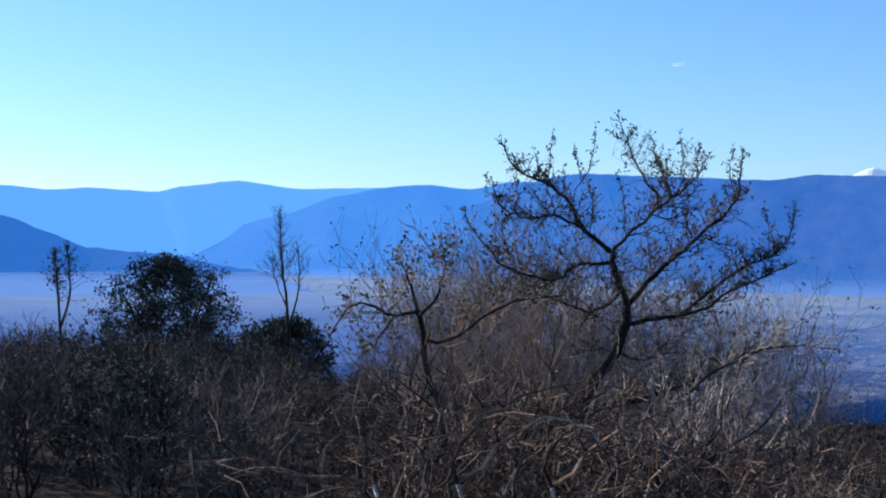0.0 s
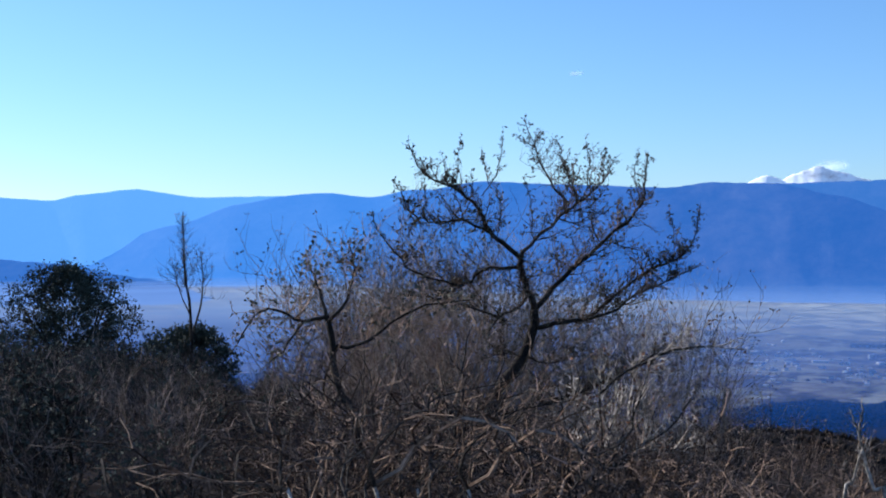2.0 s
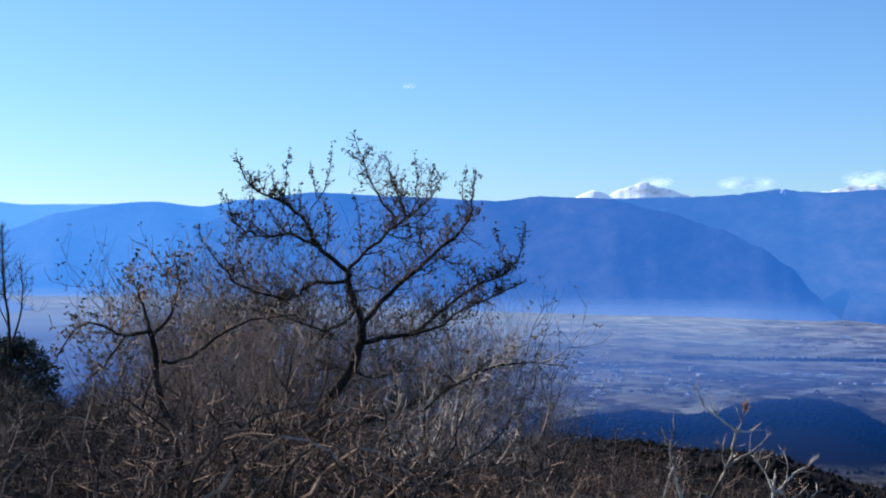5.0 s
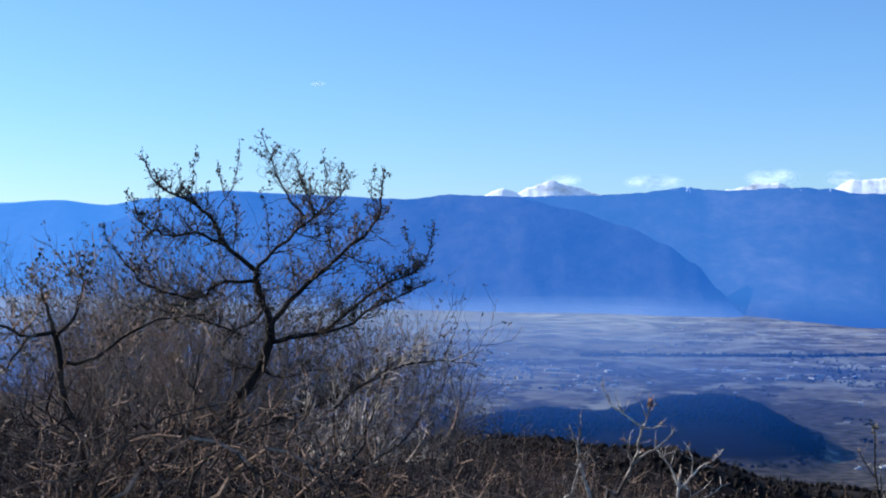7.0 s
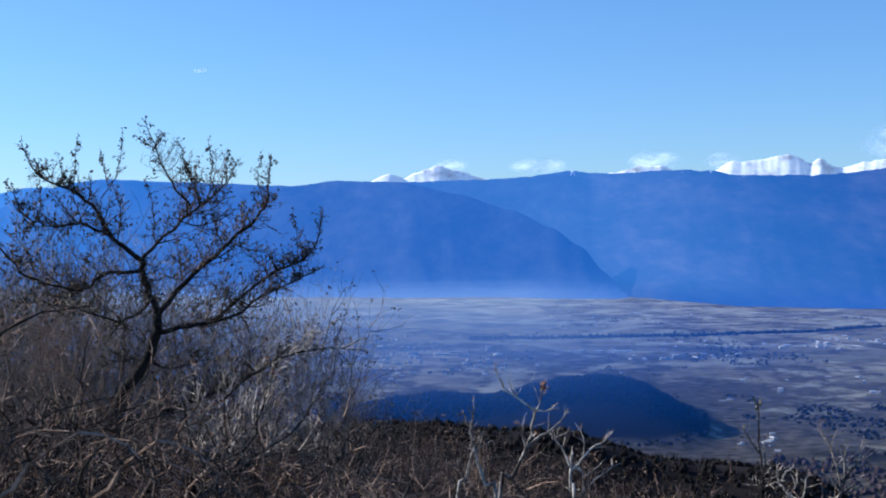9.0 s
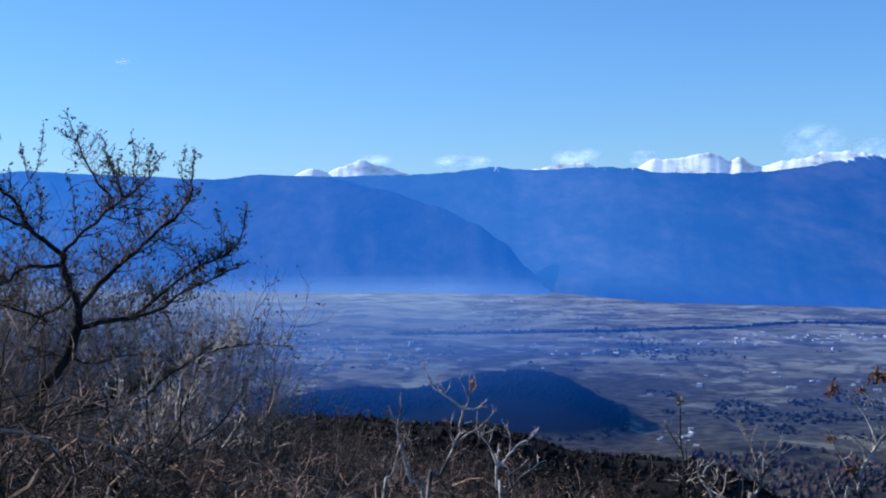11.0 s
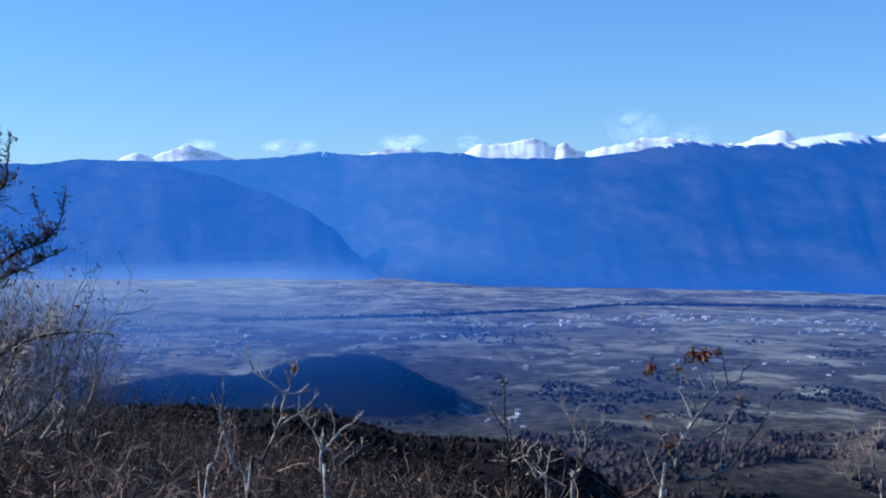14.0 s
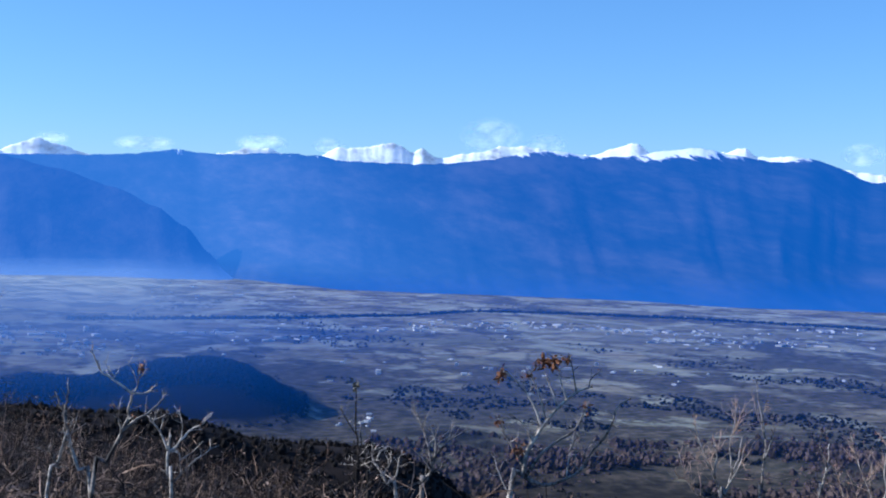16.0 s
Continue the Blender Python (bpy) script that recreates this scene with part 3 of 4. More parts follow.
def forked(name, label, group, seed, height, stems, spread, rad, levels, kids, stem_mat, fine_mats, leaf_mat=None, leaf_chance=0.0, leaf_size=0.04, rise=0.12, wander=0.38, ratio=(0.5, 0.78)):
    """A bare many-stemmed shrub on its own base at the origin, that forks again and again into fine twigs."""
    rng = random.Random(seed)
    root = thing(name, (0, 0, 0), label, "shrub", group)
    limbs, wood, leaves = [], [Shape() for m in fine_mats], Shape()

    def fork(p, d, length, r, level, out):
        n = 6 if level == 0 else 5 if level == 1 else 4 if level == 2 else 3
        pts = [p]
        for i in range(n - 1):
            d = (d + any_way(rng) * wander + Vector((0, 0, rise))).normalized()
            pts.append(pts[-1] + d * length / (n - 1))
        out.tube(pts, [r * (1 - 0.55 * i / (n - 1)) for i in range(n)], 5 if level == 0 else 4 if level == 1 else 3, level == 0)
        if level >= 2 and rng.random() < leaf_chance:
            for k in range(rng.choice((1, 2, 3))):
                leaves.leaf(pts[-1] + any_way(rng) * leaf_size * 0.5, any_way(rng) + Vector((0, 0, -0.2)), leaf_size * rng.uniform(0.6, 1.3), rng, 0.55)
        if level == levels:
            return
        for k in range(kids if level < 2 else 3):
            f = rng.uniform(0.3, 1.0) if k else 1.0
            i = min(int(f * (n - 1)), n - 2)
            q = pts[i].lerp(pts[i + 1], f * (n - 1) - i)
            way = (d * 0.75 + any_way(rng) * 0.75 + Vector((0, 0, rise))).normalized()
            fork(q, way, length * rng.uniform(*ratio), r * (0.56 if k else 0.7), level + 1, rng.choice(wood))

    for k in range(stems):
        a = 2 * math.pi * (k + 0.8 * rng.random()) / stems
        lean = rng.uniform(0.2, 1.0) * spread
        s = Shape()
        fork(Vector((0.07 * math.cos(a), 0.07 * math.sin(a), 0)), Vector((math.cos(a) * lean, math.sin(a) * lean, 1)).normalized(), height * rng.uniform(0.3, 0.5), rad * rng.uniform(0.6, 1.2), 0, s)
        limbs.append(s)
    grow = height / max(v.z for w in (*wood, *limbs) for v in w.v)
    for w in (*wood, *limbs, leaves):
        w.v = [Vector((v.x * grow, v.y * grow, v.z * grow - 0.05)) for v in w.v]
    for s in limbs:
        part("stem", s, stem_mat, root)
    for w, mat in zip(wood, fine_mats):
        fine_wood = tagged(part("twig", w, mat, root), kind="stuff")
    if leaves.v:
        tagged(part("foliage", leaves, leaf_mat, fine_wood), kind="stuff")
    return root


# limbs of the plants, as lines of (across, up) metres from the base
OAK_AT = (-13.82, 18, -1.23)
OAK_STEM = [
    [(0, 0), (0.17, 0.73), (0.36, 1.16), (0.59, 1.45), (0.7, 1.77), (0.73, 2.06)],
    [(0.73, 2.06), (0.63, 2.32), (0.57, 2.57), (0.53, 2.75)],
    [(0.73, 2.06), (0.98, 2.35), (1.34, 2.68), (1.7, 2.98), (2.07, 3.3), (2.22, 3.5), (2.26, 3.79), (2.3, 4.1)],
    [(0.72, 1.82), (1.13, 1.91), (1.43, 1.99), (1.78, 2.3), (2.15, 2.58), (2.43, 2.7), (2.64, 2.9), (2.72, 3.32)],
    [(1.35, 1.95), (1.71, 2.06), (1.91, 2.23), (2.19, 2.37), (2.5, 2.53), (2.71, 2.63)],
    [(0.53, 2.75), (0.23, 2.99), (0.1, 3.15), (-0.07, 3.46), (-0.26, 3.6), (-0.55, 3.72), (-0.76, 3.9), (-0.86, 4.14)]]
OAK_LEFT = [
    [(0.22, 2.99), (-0.03, 3.14), (-0.26, 3.22), (-0.47, 3.17), (-0.68, 3.24), (-0.85, 3.32), (-0.95, 3.51), (-1.02, 3.65)],
    [(0.56, 2.6), (0.26, 2.6), (0.03, 2.55), (-0.15, 2.41), (-0.52, 2.45), (-0.82, 2.56), (-1.04, 2.78), (-1.23, 3.02), (-1.34, 3.29)],
    [(0.66, 2.26), (0.49, 2.08), (0.28, 1.96), (0.15, 1.79)],
    [(0.27, 1.96), (-0.13, 2.1), (-0.45, 2.2), (-0.76, 2.23), (-1.11, 2.28)],
    [(0.63, 1.48), (0.31, 1.49), (0.07, 1.44)],
    [(-0.15, 2.41), (-0.36, 2.3), (-0.6, 2.34)]]
OAK_RIGHT = [
    [(0.53, 2.75), (0.74, 2.98), (1.03, 3.25), (1.27, 3.45), (1.21, 3.7), (1.1, 3.93), (1.03, 4.21)],
    [(1.15, 3.44), (0.93, 3.72), (0.78, 3.97), (0.71, 4.2), (0.59, 4.47)],
    [(1.27, 3.45), (1.45, 3.57), (1.61, 3.71), (1.75, 3.99)],
    [(1.7, 2.98), (1.94, 2.88), (2.18, 2.83)],
    [(0.59, 1.48), (0.9, 1.37), (1.22, 1.45), (1.58, 1.48)],
    [(0.17, 0.72), (0.76, 0.85), (1.14, 0.97), (1.46, 1.1), (1.75, 1.24), (2.08, 1.41), (2.38, 1.54), (2.61, 1.59)],
    [(1.03, 3.25), (1.3, 3.19), (1.61, 3.33)]]
OAK_SHOOTS = [
    [(-0.28, 3.62), (-0.25, 3.95), (-0.22, 4.25)],
    [(-0.39, 3.67), (-0.44, 4)],
    [(0.05, 3.52), (0.22, 3.76), (0.29, 4.01), (0.32, 4.29)],
    [(0.14, 3.67), (0.06, 4.08)],
    [(1.35, 3.51), (1.44, 3.94), (1.4, 4.23)],
    [(1.61, 3.71), (1.64, 4.07)],
    [(2.2, 3.47), (2.12, 3.86), (2.18, 4.14)],
    [(0.72, 2.97), (0.68, 3.37), (0.61, 3.69)],
    [(0.25, 2.99), (0.29, 3.32), (0.23, 3.6)],
    [(2.43, 2.7), (2.45, 3.06), (2.4, 3.31)],
    [(-0.73, 3.24), (-0.66, 3.51), (-0.71, 3.71)]]
FORKED_AT = (2.58, 5.2, 0.64)
FORKED = [
    [(0, 0), (0.05, 0.11), (0.1, 0.21), (0.12, 0.26), (0.13, 0.32), (0.14, 0.36)],
    [(0.14, 0.36), (0.1, 0.39), (0.07, 0.41), (0.02, 0.45), (-0, 0.5), (-0.01, 0.52)],
    [(0.1, 0.22), (0.16, 0.27), (0.21, 0.3), (0.24, 0.33), (0.26, 0.35)],
    [(0.14, 0.36), (0.18, 0.36), (0.21, 0.37)],
    [(0.1, 0.22), (0.09, 0.28), (0.08, 0.31)],
    [(0.14, 0.36), (0.16, 0.4), (0.17, 0.45)],
    [(0.07, 0.41), (0.07, 0.43)]]
CROOKED_AT = (5.57, 7, 0.3)
CROOKED = [
    [(0, 0), (-0.02, 0.09), (-0.02, 0.2), (-0.01, 0.29)],
    [(-0.02, 0.21), (-0.05, 0.29), (-0.09, 0.35), (-0.12, 0.39)],
    [(-0.02, 0.19), (0.04, 0.26), (0.09, 0.31), (0.15, 0.34), (0.18, 0.37)],
    [(-0.01, 0.04), (0.05, 0.1), (0.12, 0.17), (0.21, 0.23)],
    [(-0.09, 0.35), (-0.08, 0.4)],
    [(0.04, 0.09), (0.04, 0.18), (0.02, 0.23)],
    [(0.04, 0.26), (0.05, 0.32), (0.04, 0.37), (0.02, 0.41)]]
STUB_AT = (2.4, 7.2, 0.27)
STUB = [
    [(0, 0), (-0.06, 0.12), (-0.1, 0.24), (-0.12, 0.33), (-0.14, 0.42), (-0.17, 0.49)],
    [(-0.12, 0.33), (-0.13, 0.41), (-0.12, 0.48), (-0.12, 0.55)],
    [(-0.1, 0.24), (-0.11, 0.29), (-0.15, 0.31)],
    [(-0.06, 0.12), (-0.08, 0.2), (-0.12, 0.24)]]
STUBL_AT = (0.71, 7.2, 0.28)
STUBL = [
    [(0, 0), (0.05, 0.14), (0.08, 0.26), (0.1, 0.31)],
    [(0.05, 0.14), (0.02, 0.2), (0.01, 0.24)]]
THIN_AT = (13.32, 13.5, -0.74)
THIN = [
    [(0, 0), (-0.07, 0.05), (-0.1, 0.18), (-0.12, 0.41), (-0.13, 0.68), (-0.13, 0.86)],
    [(-0.12, 0.4), (-0.19, 0.49), (-0.24, 0.57), (-0.27, 0.64)],
    [(-0.07, 0.05), (-0.14, 0.1), (-0.2, 0.14)],
    [(-0.1, 0.18), (-0.07, 0.3), (-0.08, 0.42)]]
LOW_AT = (14.47, 14.5, -1.13)
LOW = [
    [(0, 0), (-0.09, 0.12), (-0.14, 0.23), (-0.23, 0.34)],
    [(-0.23, 0.34), (-0.26, 0.44), (-0.25, 0.52)],
    [(-0.09, 0.12), (-0, 0.23), (0.02, 0.39), (0.05, 0.47)],
    [(-0.21, 0.37), (-0.17, 0.47), (-0.11, 0.51)],
    [(-0.14, 0.23), (-0.07, 0.33), (-0.06, 0.43)]]
BUSHY_AT = (15.51, 15, -1.22)
BUSHY = [
    [(0, 0), (0.03, 0.16), (0.1, 0.28), (0.13, 0.39), (0.19, 0.5)],
    [(0.1, 0.33), (0.06, 0.56), (0, 0.73), (-0.06, 0.86), (-0.1, 0.98)],
    [(0.19, 0.5), (0.26, 0.58), (0.3, 0.7), (0.32, 0.8)],
    [(0.13, 0.39), (0.14, 0.59), (0.1, 0.72)],
    [(0.1, 0.28), (0.21, 0.3), (0.28, 0.34)],
    [(0.06, 0.55), (0.14, 0.65), (0.17, 0.74)],
    [(0.09, 0.28), (0.01, 0.41), (-0.09, 0.5)]]
RUSTY_AT = (19.15, 13, -0.82)
RUSTY = [
    [(0, 0), (0.12, 0.19), (0.14, 0.37), (0.21, 0.51), (0.29, 0.65), (0.41, 0.8), (0.52, 0.91), (0.63, 0.99), (0.72, 1.02)],
    [(0.52, 0.91), (0.45, 1.1), (0.41, 1.31)],
    [(0.6, 0.97), (0.57, 1.16), (0.53, 1.32)],
    [(0.29, 0.65), (0.21, 0.84), (0.11, 1), (0, 1.11), (-0.09, 1.17)],
    [(0.33, 0.7), (0.25, 0.98), (0.16, 1.16)],
    [(0.44, 0.82), (0.37, 0.99), (0.31, 1.14)],
    [(0.14, 0.17), (0.29, 0.4), (0.49, 0.55), (0.59, 0.62), (0.67, 0.77), (0.72, 0.87)]]
RUSTY_SIDE = [
    [(0.12, 0.19), (0.3, 0.11), (0.48, 0.15), (0.64, 0.24), (0.74, 0.4), (0.87, 0.56), (0.94, 0.7), (0.99, 0.85), (1.09, 0.92)],
    [(0.13, 0.27), (0.03, 0.43), (-0.07, 0.61), (-0.12, 0.73)],
    [(0.21, 0.51), (0.11, 0.68), (0, 0.76)],
    [(0.52, 0.17), (0.55, 0.44), (0.58, 0.61)],
    [(0.61, 0.22), (0.6, 0.44), (0.62, 0.57)],
    [(0, 0), (-0.08, 0.16), (-0.13, 0.29), (-0.16, 0.37)],
    [(0.72, 1.02), (0.74, 1.11), (0.82, 1.19)],
    [(0.74, 0.4), (0.82, 0.38)]]
TAIL_AT = (27.64, 15, -1.27)
TAIL = [
    [(0, 0), (0.04, 0.19), (0.11, 0.42), (0.18, 0.63), (0.21, 0.82)],
    [(0.05, 0.24), (0.18, 0.5), (0.22, 0.67)],
    [(0.11, 0.42), (0.08, 0.67), (0.13, 0.97), (0.14, 1.14)],
    [(0.02, 0.1), (-0.07, 0.37), (-0.21, 0.72), (-0.28, 0.98)],
    [(-0.07, 0.37), (-0.05, 0.6), (-0.08, 0.78)],
    [(0.02, 0.08), (-0.25, 0.17), (-0.36, 0.35), (-0.44, 0.59)]]
POLE_AT = (29.17, 15, -1.25)
POLE = [
    [(0, 0), (0.01, 0.25), (0.03, 0.54), (0.04, 0.78), (-0.03, 1.13), (-0.05, 1.37)],
    [(0.03, 0.54), (0.09, 0.72), (0.13, 0.87)],
    [(0.04, 0.78), (0.01, 0.96), (0.04, 1.08)]]
EDGE_AT = (31.45, 15, -1.21)
EDGE = [
    [(0, 0), (0.02, 0.19), (0.07, 0.48), (0.09, 0.72)],
    [(0.06, 0.39), (0.13, 0.54)],
    [(0.07, 0.48), (0, 0.68), (0.02, 0.83)]]
SECOND = (-17.22, 16, -2.29, [
    [(0.0, 0.0), (-0.17, 1.41), (-0.27, 1.85), (-0.59, 2.18), (-0.71, 2.75), (-0.79, 3.13)],
    [(-0.79, 3.13), (-1.04, 3.07), (-1.36, 3.2), (-1.61, 3.13), (-1.79, 2.82)],
    [(-0.79, 3.13), (-0.86, 3.42), (-0.96, 3.64), (-0.98, 3.77)],
    [(-0.76, 3.07), (-0.54, 3.33), (-0.48, 3.61), (-0.49, 3.81), (-0.52, 3.97)],
    [(-0.71, 2.75), (-0.41, 2.81), (-0.03, 3.07), (0.35, 3.27), (0.87, 3.33)],
    [(-1.04, 3.07), (-1.23, 2.82), (-1.48, 2.56)],
    [(-0.59, 2.18), (-0.91, 2.05), (-1.22, 1.8)],
    [(-0.27, 1.85), (0.11, 1.92), (0.49, 1.95), (0.81, 2.01)]])
THORN = (-8.56, 13, -1.33, [
    [(0.0, 0.0), (-0.01, 0.83)],
    [(-0.01, 0.83), (-0.17, 1.2), (-0.29, 1.51), (-0.34, 1.87)],
    [(-0.01, 0.83), (-0.04, 1.3), (-0.06, 1.61), (-0.04, 1.92)],
    [(-0.01, 0.83), (0.14, 1.19), (0.29, 1.5), (0.4, 1.86), (0.45, 2.12)],
    [(-0.01, 0.83), (0.24, 1.08), (0.55, 1.28), (0.76, 1.59)],
    [(-0.01, 0.83), (0.29, 1.03), (0.65, 1.07), (0.91, 1.09)],
    [(-0.06, 1.61), (0.19, 1.81), (0.56, 1.99), (0.87, 2.03), (1.23, 2.0)]])
TWIN = (-25.39, 30, -2.18, [
    [(0.0, 0.0), (-0.05, 2.4), (-0.15, 3.12), (-0.19, 3.83), (-0.23, 4.49)],
    [(-0.05, 1.92), (0.16, 2.63), (0.21, 3.23), (0.16, 3.71)],
    [(-0.05, 2.4), (-0.29, 3.0), (-0.41, 3.48)]])
TWIN_FAR = (-34.30, 36, -2.49, [
    [(0.0, 0.0), (-0.15, 2.5), (-0.2, 3.34), (-0.26, 3.82)],
    [(-0.13, 1.95), (0.11, 2.78), (0.09, 3.47), (0.01, 4.03)]])

# the small oak-like tree that stands alone on the slope
oak_limbs = OAK_STEM + OAK_LEFT + OAK_RIGHT + OAK_SHOOTS
oak_radii = [(0.07, 0.045), (0.036, 0.028), (0.032, 0.005), (0.026, 0.004), (0.017, 0.004), (0.026, 0.004), (0.016, 0.004), (0.02, 0.004), (0.02, 0.006), (0.013, 0.004), (0.009, 0.003), (0.008, 0.003),
             (0.02, 0.004), (0.013, 0.003), (0.011, 0.003), (0.009, 0.003), (0.013, 0.004), (0.03, 0.005), (0.008, 0.003), (0.0055, 0.0022)]
limbed("tree", *OAK_AT, oak_limbs, oak_radii, "dark crooked deciduous tree with sparse withered leaves on a brushy slope", "tree", 21, bark, leaf_olive, (0.13, 2, 0.36, 0.032), twigs=28, twig_len=(0.16, 0.36),
       twig_r=0.0036, bare=0.1, boughs=12.0, size=1.35, crook=0.012, wood_mat=twig_umber)

limbed("tree", *SECOND, [(0.042, 0.026), (0.02, 0.005), (0.018, 0.005), (0.018, 0.004), (0.02, 0.005), (0.014, 0.005), (0.014, 0.005), (0.016, 0.006)],
       "low spreading young tree with curled dark leaves among brush", "tree", 33, bark, leaf_olive, (0.14, 2, 0.3, 0.046), twigs=20, twig_len=(0.2, 0.45), twig_r=0.0036, bare=0.25, boughs=7.0, size=1.33, crook=0.018, wood_mat=twig_umber)

limbed("bare_shrub", *THORN, [(0.03, 0.024), (0.014, 0.004)], "bare many stemmed shrub with upright grey twigs", "shrub", 44, bark, leaf_rust,
       (0.14, 2, 0.1, 0.035), twigs=17, twig_len=(0.2, 0.45), twig_r=0.005, bare=0.12, wood_mat=bark_grey, boughs=4.0, size=1.3)

# pale bare saplings close to the viewpoint
near_group = "bare saplings below the viewpoint"
few = dict(twigs=16, twig_len=(0.05, 0.14), twig_r=0.0021, depth=2, spread=0.25, bare=0.35, twigs_on_trunk=True, boughs=8.0, crook=0.003, wood_mat=bark_grey, group=near_group)
buds = (0.05, 1, 0.08, 0.014)
limbed("sapling", *STUB_AT, STUB, [(0.0085, 0.003), (0.005, 0.002)], "pale grey bare sapling with short stubby twigs", "sapling", 51, bark_grey, leaf_rust, buds, size=1.44, **few)
limbed("sapling", *STUBL_AT, STUBL, [(0.007, 0.003), (0.004, 0.002)], "short pale sapling with one side shoot", "sapling", 60, bark_grey, leaf_rust, buds, size=1.44, **few)
limbed("sapling", *FORKED_AT, FORKED, [(0.0095, 0.005), (0.0055, 0.0018), (0.006, 0.002), (0.0035, 0.0014)], "pale grey forked bare sapling with spreading twigs", "sapling", 52, bark_grey, leaf_rust, buds,
       tufts=[(0.17, 0.45, 0.022, 22)], **few)
limbed("sapling", *CROOKED_AT, CROOKED, [(0.008, 0.004), (0.005, 0.0016), (0.005, 0.0016), (0.0045, 0.0016), (0.003, 0.0014)], "pale bare sapling with crooked forked twigs", "sapling", 53, bark_grey, leaf_rust, buds, size=1.32, **few)
limbed("sapling", *THIN_AT, THIN, [(0.009, 0.003), (0.004, 0.002)], "thin upright stem with one leaf tuft on top", "sapling", 54, bark, leaf_olive, buds, tufts=[(-0.13, 0.88, 0.058, 26), (-0.27, 0.65, 0.03, 10)], size=1.93, **few)
limbed("sapling", *LOW_AT, LOW, [(0.011, 0.005), (0.006, 0.002)], "low forked bare sapling with pale bark", "sapling", 55, bark_grey, leaf_rust, buds, size=2.07, **few)
bushy = dict(few, twigs=20, twig_len=(0.07, 0.2))
limbed("sapling", *BUSHY_AT, BUSHY, [(0.015, 0.007), (0.007, 0.0024)], "bushy bare sapling with many fine upright twigs", "sapling", 56, bark_grey, leaf_rust, buds, size=2.0, **bushy)
limbed("sapling", *RUSTY_AT, RUSTY + RUSTY_SIDE, [(0.018, 0.005), (0.006, 0.0025), (0.006, 0.0025), (0.007, 0.0025), (0.006, 0.0025), (0.0055, 0.0025), (0.011, 0.003), (0.012, 0.003), (0.008, 0.0025), (0.007, 0.0025), (0.0045, 0.002)],
       "tall pale sapling with last rusty leaf tufts at its tips", "sapling", 57, bark_grey, leaf_rust, buds, tufts=[(0.39, 1.25, 0.085, 44), (0.29, 1.23, 0.085, 40), (0.51, 1.28, 0.06, 26), (-0.1, 1.13, 0.077, 30), (0.15, 1.13, 0.05, 20),
       (-0.12, 0.7, 0.06, 20), (0.07, 0.44, 0.077, 30), (0.7, 0.84, 0.06, 16)], size=1.71, **few)
slim = dict(boughs=6.0, twigs=15, twig_len=(0.2, 0.5), twig_r=0.0032, wood_mat=twig_umber, group="brown saplings on the lower slope")
for at, limbs, seed in ((TAIL_AT, TAIL, 61), (POLE_AT, POLE, 62), (EDGE_AT, EDGE, 63)):
    limbed("sapling", *at, limbs, [(0.02, 0.005), (0.012, 0.004)], "slender brown bare sapling with fanned upright twigs", "sapling", seed, bark_grey, leaf_rust, (0.2, 2, 0.06, 0.03), **slim)
limbed("sapling", 33.6, 16, EDGE_AT[2] - 0.3, TAIL, [(0.02, 0.005), (0.012, 0.004)], "slender brown bare sapling with fanned upright twigs", "sapling", 65, bark_grey, leaf_rust, (0.2, 2, 0.06, 0.03), **slim)
limbed("tree", *TWIN, [(0.032, 0.006), (0.022, 0.005), (0.014, 0.004)], "slim bare twin stemmed tree with fine upright twigs", "tree", 71, bark, leaf_dead,
       (0.25, 2, 0.06, 0.04), twigs=16, twig_len=(0.3, 0.75), twig_r=0.0045, twigs_on_trunk=True, bare=0.4, size=1.35, wood_mat=twig_shaded)
limbed("tree", *TWIN_FAR, [(0.036, 0.008), (0.03, 0.007)],
       "slim bare twin stemmed tree above the thicket", "tree", 72, bark, leaf_dead, (0.2, 2, 0.25, 0.06), twigs=16, twig_len=(0.3, 0.75), twig_r=0.005, twigs_on_trunk=True, bare=0.35, size=1.3, wood_mat=twig_shaded)


